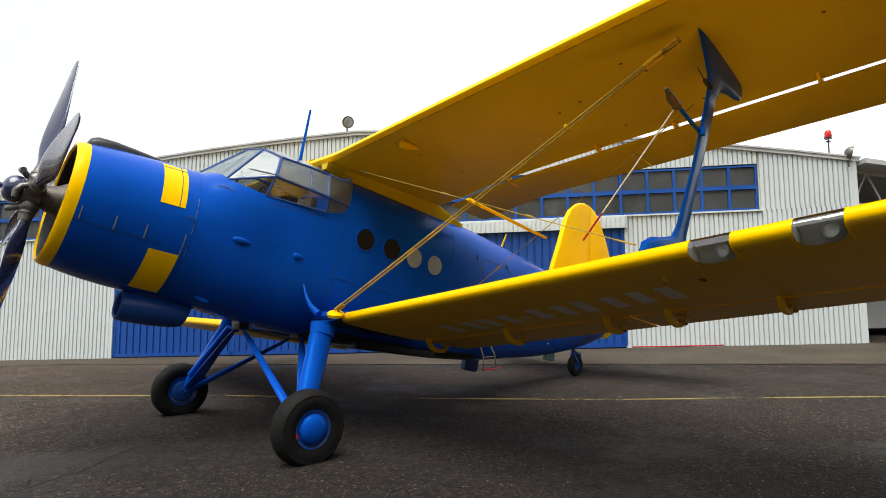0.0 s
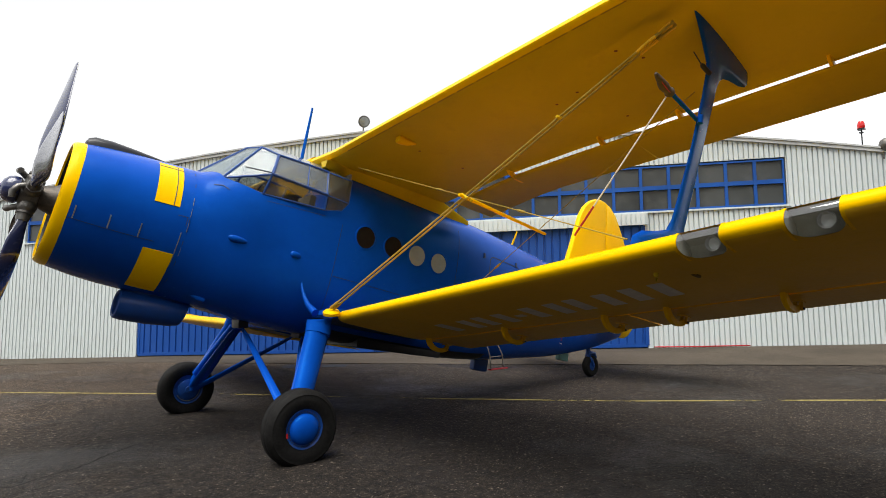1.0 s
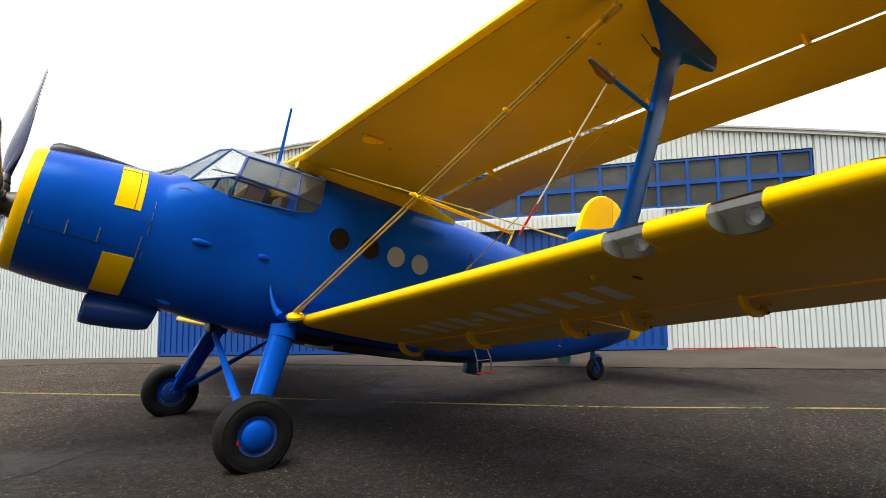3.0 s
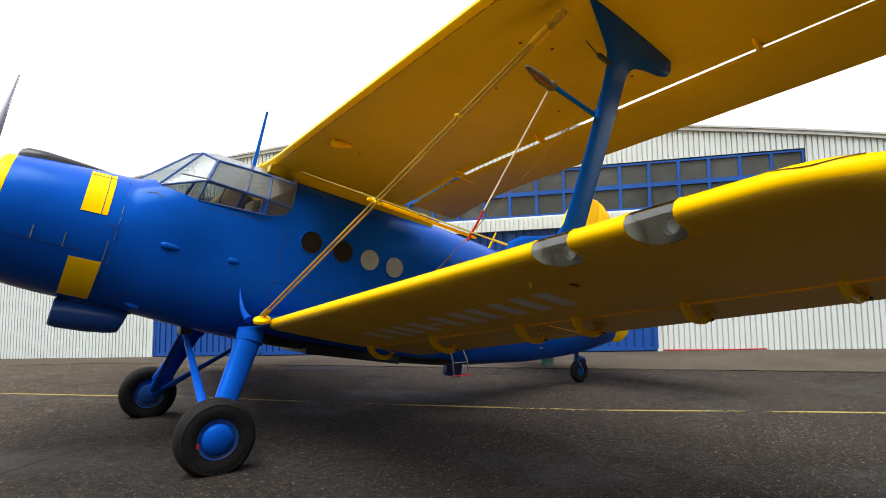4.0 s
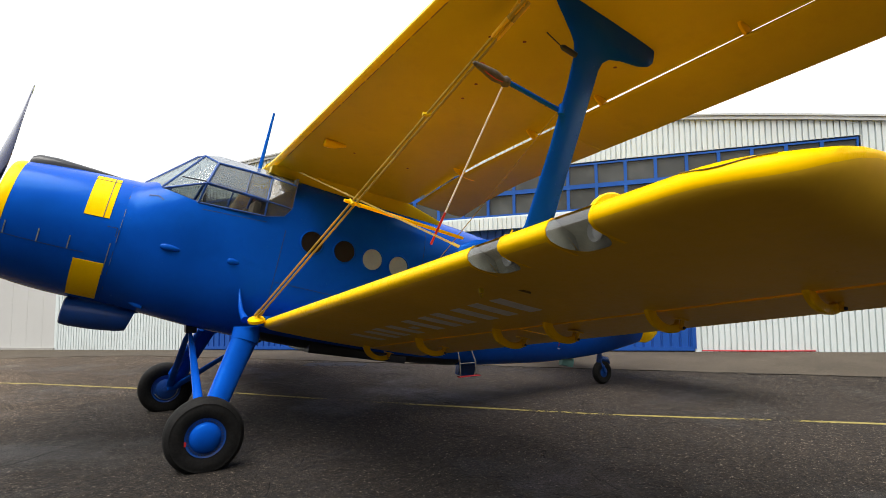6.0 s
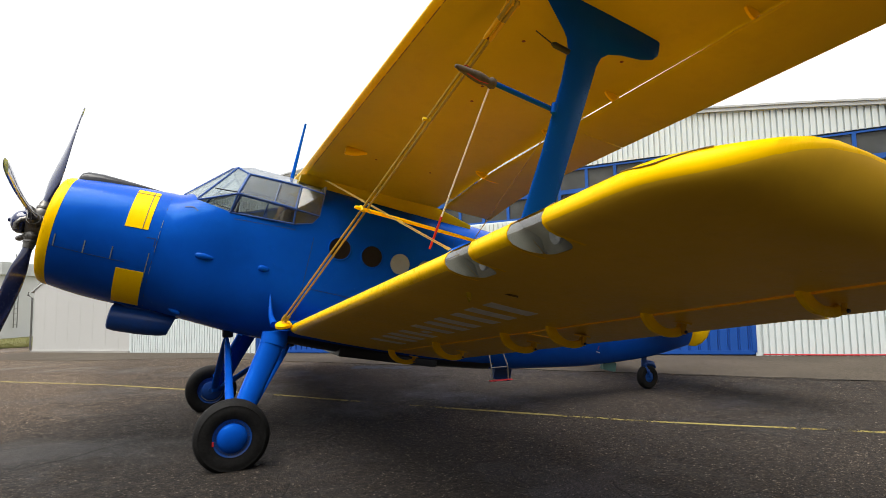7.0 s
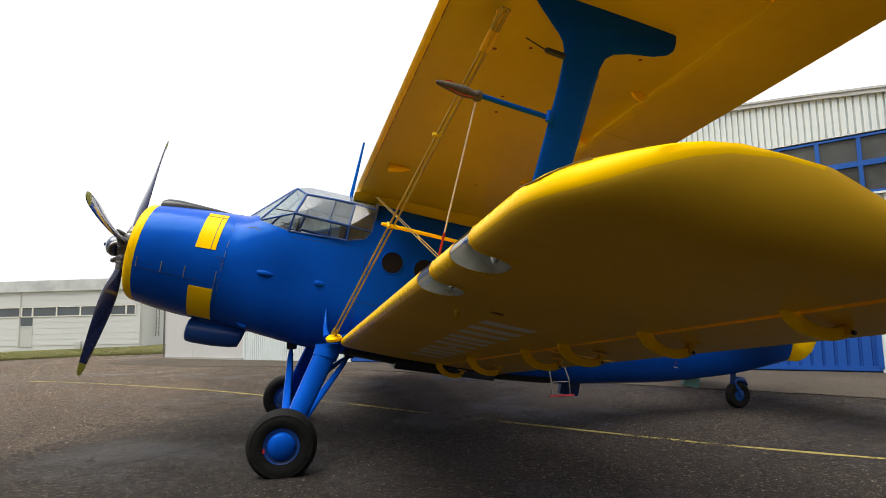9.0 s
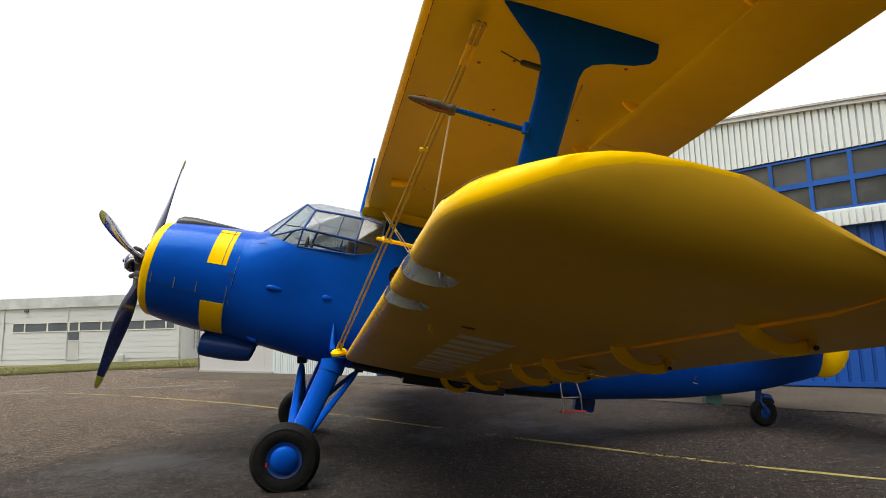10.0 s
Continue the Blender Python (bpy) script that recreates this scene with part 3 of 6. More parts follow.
loft(bm, [[F(u, 0.05, roof_z(u) - 0.08), F(u, 0.05, roof_z(u) + 0.02), F(u, 0.13, roof_z(u) + 0.02), F(u, 0.13, roof_z(u) - 0.08)] for u in [UL - 0.1] + ROOF_US[1:-1] + [UR + 0.1]])
own(part("roof_trim", bm, ROOFM), hangar)
for u in (UR - 0.02, UL + 0.02):
    bm = bmesh.new()
    beam(bm, F(u, 0.03, 0.02), F(u, 0.03, roof_z(u) - 0.1), 0.14, 0.08, FN)
    own(part("corner_trim", bm, WALLW), hangar)
for u in (DR + 0.05, DL - 0.05):
    bm = bmesh.new()
    beam(bm, F(u, 0.06, -0.02), F(u, 0.06, DTOP), 0.12, 0.08, FN)
    own(part("door_post", bm, WALLW), hangar)

# sliding door leaves
leaf = (DR - DL) / 4
for i in range(4):
    u0, u1 = DL + i * leaf, DL + (i + 1) * leaf
    out = 0.05 if i % 2 == 0 else 0.11
    door = ribbed(u0 + 0.01, u1 + 0.02, 0.03, DTOP + 0.02, out - 0.06, 0.24, 0.045, DOORB, "sliding_door", "blue ribbed sheet metal sliding door leaf")
    bm = bmesh.new()
    for a, b in (((u0 + 0.05, 0.10), (u1 - 0.03, 0.10)), ((u0 + 0.05, 0.1), (u0 + 0.05, DTOP - 0.03)), ((u1 - 0.03, 0.1), (u1 - 0.03, DTOP - 0.03))):
        beam(bm, F(a[0], out - 0.015, a[1]), F(b[0], out - 0.015, b[1]), 0.10, 0.04, FN)
    fr = part("door_frame_bar", bm, DOORB)
    fr.parent = door

def lattice(bm, place, us, zs, holes, d0, d1):
    """One flat frame with openings: cells between the cuts, but for the holes."""
    cells = [(i, j) for i in range(len(us) - 1) for j in range(len(zs) - 1) if (i, j) not in holes]
    got = {}

    def v(i, j, d):
        if (i, j, d) not in got:
            got[i, j, d] = bm.verts.new(place(us[i], d1 if d else d0, zs[j]))
        return got[i, j, d]
    for i, j in cells:
        for d in (0, 1):
            bm.faces.new((v(i, j, d), v(i + 1, j, d), v(i + 1, j + 1, d), v(i, j + 1, d)))
        for (di, dj), (a, b) in (((-1, 0), ((0, 0), (0, 1))), ((1, 0), ((1, 0), (1, 1))), ((0, -1), ((0, 0), (1, 0))), ((0, 1), ((0, 1), (1, 1)))):
            if (i + di, j + dj) not in cells:
                bm.faces.new((v(i + a[0], j + a[1], 0), v(i + b[0], j + b[1], 0), v(i + b[0], j + b[1], 1), v(i + a[0], j + a[1], 1)))


# window band: one window per bay, each with frame and panes
bays = 31
bw = (WR1 - WL0) / bays
for i in range(bays):
    u0, u1 = WL0 + i * bw, WL0 + (i + 1) * bw
    bm = bmesh.new()
    lattice(bm, F, (u0, u0 + 0.045, u1 - 0.045, u1), (BAND0, BAND0 + 0.07, 4.84, 4.97, BAND1 - 0.05, BAND1), {(1, 1), (1, 3)}, -0.04, 0.045 if i % 2 else 0.043)
    win = own(part("window", bm, FRAMEB, None, "blue steel-framed hangar window"), hangar)
    for za, zb in ((BAND0 + 0.07, 4.83), (4.98, BAND1 - 0.05)):
        bm = bmesh.new()
        tw = random.Random(i * 7 + int(za)).uniform(-0.012, 0.012)
        sheet(bm, [F(u0 + 0.04, -0.02 + tw, za), F(u1 - 0.04, -0.02 - tw, za), F(u1 - 0.04, -0.02 - tw, zb), F(u0 + 0.04, -0.02 + tw, zb)], 0.008)
        pn = part("pane", bm, HGLASS)
        pn.parent = win
bm = bmesh.new()
beam(bm, F(WL0 - 0.1, 0.05, BAND0 - 0.02), F(WR1 + 0.1, 0.05, BAND0 - 0.02), 0.05, 0.14, FN)
own(part("window_sill", bm, WALLW), hangar)

# red pipe at the wall's foot
bm = bmesh.new()
tube(bm, [F(17.2, 0.14, 0.05), F(18.6, 0.16, 0.045), F(19.9, 0.14, 0.05)], 0.02, 8)
tagged(part("red_bar", bm, REDP), "red painted bar lying at the foot of the hangar wall", "bar")


# floodlights and beacon on the roof edge
def floodlight(u, out, tilt, rise=0.1):
    z = roof_z(u)
    p = F(u, out, z + rise)
    t = thing("floodlight", "grey floodlight on a short bracket at the roof edge", "floodlight", "roof floodlights", at=p)
    bm = bmesh.new()
    tube(bm, [(0, 0, -0.12), (0, 0, 0.14)], 0.025, 8)
    part("bracket", bm, STEEL, t)
    bm = bmesh.new()
    ax = (FN * 0.6 + FU * tilt + Vector((0, 0, -0.35))).normalized()
    lathe(bm, Vector((0, 0, 0.32)) - ax * 0.1, ax, [(0, 0.05), (0.02, 0.1), (0.08, 0.17), (0.16, 0.2), (0.2, 0.2), (0.2, 0.18)], 20)
    sh = part("housing", bm, STEEL, t)
    bm = bmesh.new()
    lathe(bm, Vector((0, 0, 0.32)) + ax * 0.09, ax, [(0, 0.175), (0.012, 0.16), (0.02, 0.0)], 20)
    part("lens", bm, PERSPEX, sh)
    return t


floodlight(8.1, 0.1, 0.45)
floodlight(23.86, 0.1, 1.3, -0.16)
beacon = thing("warning_beacon", "red warning beacon on a thin black post on the hangar roof", "beacon", at=F(23.48, -0.2, roof_z(23.48) - 0.06))
bm = bmesh.new()
tube(bm, [(0, 0, 0), (0, 0, 0.76)], 0.017, 8)
box(bm, (-0.05, -0.05, 0.60), (0.05, 0.05, 0.63))
box(bm, (-0.09, -0.09, 0.70), (0.09, 0.09, 0.74))
part("post", bm, BLACK, beacon)
bm = bmesh.new()
lathe(bm, (0, 0, 0.74), (0, 0, 1), [(0, 0.09), (0.03, 0.10), (0.15, 0.095), (0.22, 0.065), (0.245, 0)], 16)
part("lamp", bm, REDGLASS, beacon)

# open shed beside the hangar
shed = thing("open_shed", "open dark shed with a white steel roof truss beside the hangar", "shed", at=F(24.2, 0, 0))


def shed_part(name, bm, mat, label=""):
    return own(part(name, bm, mat, None, label), shed)


bm = bmesh.new()
loft(bm, [[F(u, 0.4, z), F(u, 0.4, z + 0.14), F(u, -12, z + 0.14), F(u, -12, z)] for u, z in ((24.16, 5.42), (33, 3.6))])
shed_part("roof", bm, ROOFM)
bm = bmesh.new()
beam(bm, F(24.2, -0.5, 4.3), F(33, -0.5, 3.5), 0.08, 0.08, FN)
beam(bm, F(24.2, -0.5, 5.36), F(33, -0.5, 3.56), 0.08, 0.08, FN)
for k in range(9):
    a, b = 24.25 + k * 0.9, 24.7 + k * 0.9
    za, zb = 4.3 - 0.091 * (a - 24.2), 5.36 - 0.205 * (b - 24.2)
    beam(bm, F(a, -0.5, za), F(b, -0.5, zb), 0.05, 0.05, FN)
    beam(bm, F(b, -0.5, zb), F(a + 0.9, -0.5, za - 0.082), 0.05, 0.05, FN)
shed_part("truss", bm, WHITEP)
bm = bmesh.new()
sheet(bm, [F(24.2, -11, 0), F(33, -11, 0), F(33, -11, 3.5), F(24.2, -11, 5.3)], 0.1)
sheet(bm, [F(33, -0.1, 0), F(33, -11, 0), F(33, -11, 3.5), F(33, -0.1, 3.5)], 0.1)
shed_part("back_wall", bm, DARK)
bm = bmesh.new()
sheet(bm, [F(24.3, -3.0, 0.25), F(31, -3.0, 0.25), F(31, -3.0, 1.5), F(24.3, -3.0, 1.5)], 0.1)
shed_part("front_panel", bm, WALLS, "pale grey panel under the shed roof")

# smooth white annex at the hangar's other end
annex = thing("annex_building", "low white annex with smooth metal panels and a gabled roof", "building", at=F(-10.85, 0, 0))


def annex_roof(u):
    return 4.8 - 0.48 * abs(u + 10.85)


AL = -14.46
u = AL
while u < UL - 0.06:
    v = min(u + 0.92, UL - 0.03)
    bm = bmesh.new()
    nn = 4
    for a, b in [(u + (v - u) * i / nn, u + (v - u) * (i + 1) / nn) for i in range(nn)]:
        loft(bm, [[F(c, 0.06, 0.03), F(c, 0.06, annex_roof(c)), F(c, -0.1, annex_roof(c)), F(c, -0.1, 0.03)] for c in (a + (0.004 if a == u else 0), b - (0.004 if b == v else 0))])
    own(part("wall_panel", bm, WALLS), annex)
    u = v
bm = bmesh.new()
beam(bm, F(AL - 0.02, 0.02, 0.0), F(UL, 0.02, 0.0), 0.22, 0.2, Vector((0, 0, 1)))
own(part("plinth", bm, CONCRETE_PALE, None, "pale concrete plinth"), annex)
bm = bmesh.new()
loft(bm, [[F(c, 0.1, annex_roof(c)), F(c, 0.1, annex_roof(c) + 0.07), F(c, -7, annex_roof(c) + 0.07), F(c, -7, annex_roof(c))] for c in (AL - 0.25, -10.85, UL - 0.02)])
own(part("roof", bm, ROOFM), annex)
bm = bmesh.new()
sheet(bm, [F(AL + 0.06, -0.1, 0), F(AL + 0.06, -7, 0), F(AL + 0.06, -7, annex_roof(AL)), F(AL + 0.06, -0.1, annex_roof(AL))], 0.1)
own(part("side_wall", bm, WALLS), annex)
bm = bmesh.new()
tube(bm, [F(AL - 0.25, 0.2, 3.0), F(AL - 0.3, 0.2, 2.85), F(AL - 0.1, 0.1, 2.7), F(AL - 0.1, 0.1, 0.1)], 0.045, 8)
own(part("downpipe", bm, GREYTUBE), annex)

# ---- far building ----
EYE0 = Vector((-0.5, 8.83, 1.93))
FAR_K = 1.5
Q0, QD = Vector((10.3, -29.43, 0)), Vector((12.88, -4.55, 0)).normalized()
QN = Vector((-QD.y, QD.x, 0))


def G(u, out, z):
    """On the far building's front, laid out at two thirds of its size and distance."""
    p = Q0 + QD * u + QN * out + Vector((0, 0, z))
    return EYE0 + (p - EYE0) * FAR_K


far = thing("far_building", "long grey-white industrial building with a window band behind the grass", "building", at=G(6, -4, 0))


def far_part(name, bm, mat, label=""):
    return own(part(name, bm, mat, None, label, 30), far)


bm = bmesh.new()
for a, b in ((0, 30),):
    loft(bm, [[G(u, 0, -0.3), G(u, 0, 4.0), G(u, -9, 4.0), G(u, -9, -0.3)] for u in (a, b)])
far_part("wall", bm, FARW)
# cladding planks on the front
for k in range(10):
    z0 = 0.08 + k * 0.355
    if 1.9 < z0 + 0.17 < 2.5:
        continue
    bm = bmesh.new()
    beam(bm, G(0.02, 0.012, z0 + 0.17), G(29.9, 0.012, z0 + 0.17), 0.34 * FAR_K, 0.04, QN)
    far_part("cladding_plank", bm, FARW)
bm = bmesh.new()
loft(bm, [[G(u, 0.16, 3.5), G(u, 0.16, 4.2), G(u, -9.2, 4.2), G(u, -9.2, 3.5)] for u in (-0.25, 30)])
far_part("roof_fascia", bm, ROOFM, "pale grey flat roof edge")
for u, d in ((8.5, 0.05), (13.6, 0.05), (0.12, 0.09)):
    bm = bmesh.new()
    tube(bm, [G(u, d, 0.0), G(u, d, 3.5)], 0.06, 8)
    far_part("downpipe", bm, WALLS)
wcuts = [0.49, 1.13, 2.70, 4.26, 5.92, 7.61, 8.40, 10.09, 11.89, 12.88]
for a, b in zip(wcuts, wcuts[1:]):
    bm = bmesh.new()
    lattice(bm, G, (a, a + 0.05, b - 0.05, b), (1.88, 1.94, 2.48, 2.54), {(1, 1)}, 0.0, 0.06)
    w = far_part("window", bm, WHITEP)
    bm = bmesh.new()
    sheet(bm, [G(a, 0.012, 1.92), G(b, 0.012, 1.92), G(b, 0.012, 2.5), G(a, 0.012, 2.5)], 0.02)
    p = part("pane", bm, FARG)
    p.parent = w
bm = bmesh.new()
for q, r in (((7.6, 0.0), (7.6, 1.25)), ((8.45, 0), (8.45, 1.25)), ((7.6, 1.25), (8.45, 1.25))):
    beam(bm, G(q[0], 0.035, q[1]), G(r[0], 0.035, r[1]), 0.08, 0.06, QN)
dr = far_part("door", bm, ROOFM)
bm = bmesh.new()
sheet(bm, [G(7.6, 0.03, 0), G(8.45, 0.03, 0), G(8.45, 0.03, 1.25), G(7.6, 0.03, 1.25)], 0.03)
p = part("leaf", bm, WALLS)
p.parent = dr
bm = bmesh.new()
sheet(bm, [G(7.6, 0.035, 1.33), G(8.42, 0.035, 1.33), G(8.42, 0.035, 1.86), G(7.6, 0.035, 1.86)], 0.03)
far_part("window", bm, FARG)
bm = bmesh.new()
box(bm, (-0.2, -0.12, -0.12), (0.2, 0.12, 0.12), Matrix.Translation(G(11.8, 0.08, 3.35)), 0.03)
far_part("wall_vent", bm, STEEL)
for u, r in ((9.5, 1.2), (3.0, 0.6)):
    bm = bmesh.new()
    lathe(bm, G(u, -3, 4.2), (0, 0, 1), [(0, r * 1.2), (0.1, r * 1.2), (0.22, r), (0.34, r * 0.6), (0.38, 0)], 20)
    far_part("roof_light", bm, PERSPEX, "milky domed roof light")
bm = bmesh.new()
for o in (-0.25, 0.25):
    tube(bm, [G(-0.18, -1.2 + o * 0.6, 0.5), G(-0.18, -1.2 + o * 0.6, 4.7)], 0.04, 6)
for k in range(12):
    z = 0.7 + 0.3 * k
    tube(bm, [G(-0.18, -1.35, z), G(-0.18, -1.05, z)], 0.025, 6)
far_part("ladder", bm, GREYTUBE, "grey access ladder on the end wall")
bm = bmesh.new()
tube(bm, [G(1.6, -0.8, 4.15), G(1.6, -0.8, 5.0)], 0.04, 6)
lathe(bm, G(1.6, -0.8, 5.0), (0, 0, 1), [(0, 0.05), (0.06, 0.12), (0.2, 0.12), (0.26, 0)], 10)
far_part("roof_pole", bm, GREYTUBE)
bm = bmesh.new()
box(bm, (-0.25, -0.2, -0.5), (0.25, 0.2, 0.35), Matrix.Translation(G(4.1, 0.3, 0.1)), 0.04)
tagged(part("utility_box", bm, WALLS), "pale grey utility box before the far building", "utility box")

# ---- the biplane ----
plane = thing("biplane", "blue and yellow single-engined biplane parked on the apron", "aeroplane")


def pp(name, bm, mat, label="", parent=None, sharp=38):
    return part(name, bm, mat, parent or plane, label, sharp)


def ring_section(s, yh, hb, ht, n, k=44):
    out = []
    mid, half = (ht + hb) / 2, (ht - hb) / 2
    for i in range(k):
        a = 2 * math.pi * i / k
        c, d = math.cos(a), math.sin(a)
        out.append(W(s, yh * math.copysign(abs(c) ** (2 / n), c), mid + half * math.copysign(abs(d) ** (2 / n), d)))
    return out


def smooth_rows(rows, steps):
    """Catmull-Rom between stations."""
    out = []
    for i in range(len(rows) - 1):
        p0, p1, p2, p3 = rows[max(i - 1, 0)], rows[i], rows[i + 1], rows[min(i + 2, len(rows) - 1)]
        for j in range(steps):
            t = j / steps
            out.append(tuple(0.5 * (2 * b + (c - a) * t + (2 * a - 5 * b + 4 * c - d) * t * t + (3 * b - a - 3 * c + d) * t ** 3) for a, b, c, d in zip(p0, p1, p2, p3)))
    return out + [tuple(rows[-1])]


# fuselage: nose section below the cockpit, then cabin and tail
NOSE = [(0.905, 0.744, -0.803, 0.838, 2.08), (0.80, 0.745, -0.805, 0.85, 2.2), (0.60, 0.75, -0.82, 0.93, 2.5), (0.25, 0.77, -0.85, 1.05, 3.0), (-0.15, 0.785, -0.885, 1.18, 3.2), (-0.60, 0.80, -0.905, 1.35, 3.2), (-0.97, 0.805, -0.905, 1.46, 3.1)]
TAIL = [(-0.96, 0.805, -0.905, 1.46, 3.1), (-1.6, 0.81, -0.91, 1.50, 3.0), (-2.8, 0.81, -0.885, 1.52, 3.0), (-3.6, 0.78, -0.83, 1.54, 3.0), (-4.5, 0.70, -0.73, 1.53, 2.8), (-5.5, 0.57, -0.55, 1.50, 2.6), (-6.5, 0.43, -0.35, 1.45, 2.5), (-7.8, 0.25, 0.01, 1.40, 2.4), (-8.6, 0.16, 0.32, 1.33, 2.3), (-8.93, 0.12, 0.46, 1.28, 2.2)]


def sill(s):
    """Height of the cockpit opening's edge."""
    pts = ((0.615, 0.765), (0.16, 0.675), (-0.655, 0.715), (-0.90, 0.79), (-0.975, 0.90))
    for (a, ha), (b, hb) in zip(pts, pts[1:]):
        if b <= s <= a:
            return ha + (hb - ha) * (a - s) / (a - b)
    return 0.9


def open_section(s, yh, hb, ht, n, k=44):
    mid, half = (ht + hb) / 2, (ht - hb) / 2
    if s >= 0.80:
        a0 = math.pi / 2
    elif s > 0.615:
        a0 = math.acos(min(1.0, (0.47 * (0.80 - s) / 0.185 / yh)) ** (n / 2))
    else:
        a0 = math.asin(min(1.0, max(0.0, (sill(s) - mid) / half)) ** (n / 2))
    out = []
    for i in range(k + 1):
        a = a0 - (2 * a0 + math.pi) * i / k
        c, d = math.cos(a), math.sin(a)
        out.append(W(s, yh * math.copysign(abs(c) ** (2 / n), c), mid + half * math.copysign(abs(d) ** (2 / n), d)))
    return out


bm = bmesh.new()
rows = smooth_rows(NOSE, 6)
rows = sorted(rows + [smooth_rows(NOSE, 200)[k] for k in range(0, 400, 25)], key=lambda r: -r[0])
loft(bm, [open_section(*r) for r in rows], closed=False, cap=False)
bmesh.ops.remove_doubles(bm, verts=bm.verts, dist=1e-4)
pp("nose_section", bm, BLUE, "glossy blue metal nose skin")
bm = bmesh.new()
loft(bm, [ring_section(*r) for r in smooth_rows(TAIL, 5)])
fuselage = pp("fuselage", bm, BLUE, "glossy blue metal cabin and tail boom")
# belly faces that point down are black, back to x = -4
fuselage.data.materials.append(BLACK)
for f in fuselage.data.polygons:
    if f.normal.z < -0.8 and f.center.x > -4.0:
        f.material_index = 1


def side_y(s, h):
    """Half width of the body at a station and height."""
    rows = smooth_rows(NOSE, 4) if s > -0.97 else smooth_rows(TAIL, 5)
    for a, b in zip(rows, rows[1:]):
        if b[0] <= s <= a[0]:
            t = (a[0] - s) / (a[0] - b[0])
            _, yh, hb, ht, n = (p + (q - p) * t for p, q in zip(a, b))
            v = min(0.999, abs((h - (ht + hb) / 2) / ((ht - hb) / 2)))
            return yh * (1 - v ** n) ** (1 / n)
    return 0.7


# cowling with its yellow nose ring
COWL = [(0.90, 0.748, -0.805, 0.842), (1.15, 0.748, -0.80, 0.82), (1.5, 0.738, -0.785, 0.79), (1.8, 0.722, -0.755, 0.755), (2.035, 0.70, -0.715, 0.715)]


def oval(s, ry, hb, ht, k=56):
    mid, rh = (hb + ht) / 2, (ht - hb) / 2
    return [W(s, ry * math.cos(2 * math.pi * i / k), mid + rh * math.sin(2 * math.pi * i / k)) for i in range(k)]


bm = bmesh.new()
cr = smooth_rows(COWL, 4)
loft(bm, [oval(*r) for r in cr] + [oval(2.03, 0.68, -0.695, 0.695)] + [oval(0.9, 0.66, -0.7, 0.7)], cap=False)
cowl = pp("cowling", bm, BLUE, "blue engine cowling with visible panel joints")


def cowl_at(s, a, lift=0.0):
    """A point on the cowl; a is the angle down from straight left."""
    for p, q in zip(cr, cr[1:]):
        if p[0] <= s <= q[0]:
            t = (s - p[0]) / (q[0] - p[0])
            _, ry, hb, ht = (x + (y - x) * t for x, y in zip(p, q))
            break
    else:
        _, ry, hb, ht = cr[-1] if s > 1.5 else cr[0]
    mid, rh = (hb + ht) / 2, (ht - hb) / 2
    return W(s, (ry + lift) * math.cos(a), mid + (rh + lift) * math.sin(a))


bm = bmesh.new()
RING = [(2.035, 0.703), (2.075, 0.701), (2.115, 0.692), (2.145, 0.676), (2.158, 0.660), (2.155, 0.645), (2.135, 0.634)]
loft(bm, [oval(s, r, -r * 1.015, r * 1.015) for s, r in RING], cap=False)
ring = pp("cowl_ring", bm, YELLOW, "yellow cowling nose ring", cowl)
bm = bmesh.new()
loft(bm, [oval(s, r, -r * 1.015, r * 1.015) for s, r in ((2.136, 0.6335), (2.10, 0.626), (2.0, 0.62), (1.80, 0.62))], cap=False)
pp("cowl_lining", bm, BLACK, "black lining inside the cowling's mouth", ring)


def cowl_panel(name, s0, s1, a0, a1, mat, lift, label="", parent=None):
    bm = bmesh.new()
    n1, n2 = 5, 10
    top = [[cowl_at(s0 + (s1 - s0) * i / n1, a0 + (a1 - a0) * j / n2, lift) for j in range(n2 + 1)] for i in range(n1 + 1)]
    low = [[cowl_at(s0 + (s1 - s0) * i / n1, a0 + (a1 - a0) * j / n2, -0.01) for j in range(n2 + 1)] for i in range(n1 + 1)]
    loft(bm, [list(a) + list(reversed(b)) for a, b in zip(top, low)])
    return pp(name, bm, mat, label, parent or cowl)


A = math.atan2
for s0, s1, a0, a1 in ((1.045, 1.31, 0.225, 1.10), (0.965, 1.28, -1.22, -0.44)):
    cowl_panel("cowl_hatch", s0, s1, a0, a1, YELLOW, 0.006, "yellow hatch panel on the cowling")
    cowl_panel("cowl_hatch", s0, s1, math.pi - a1, math.pi - a0, YELLOW, 0.006, "yellow hatch panel on the cowling")
cowl_panel("hatch_joint", 1.105, 1.113, 0.23, 1.10, SEAM, 0.009)
cowl_panel("hatch_joint", 1.045, 1.31, 0.965, 0.975, SEAM, 0.009)
cowl_panel("cowl_joint", 1.20, 2.03, -0.335, -0.327, SEAM, 0.003)
cowl_panel("cowl_joint", 0.905, 0.913, -1.5, 1.6, SEAM, 0.003)
for a in (-0.45, -0.1, 0.12, 0.3):
    cowl_panel("worn_joint", 0.907, 0.911, a, a + 0.13, WORN, 0.0055)
cowl_panel("cowl_joint", 0.93, 1.04, 0.105, 0.112, SEAM, 0.003)
cowl_panel("cowl_joint", 0.93, 0.936, -0.02, 0.11, SEAM, 0.003)
for s in (1.98, 1.66, 1.36):
    cowl_panel("cowl_clip", s, s + 0.012, -0.325, -0.13, WORN, 0.008, "worn metal cowl fastener strip")
cowl_panel("cowl_clip", 0.955, 0.965, -0.62, -0.12, WORN, 0.004)

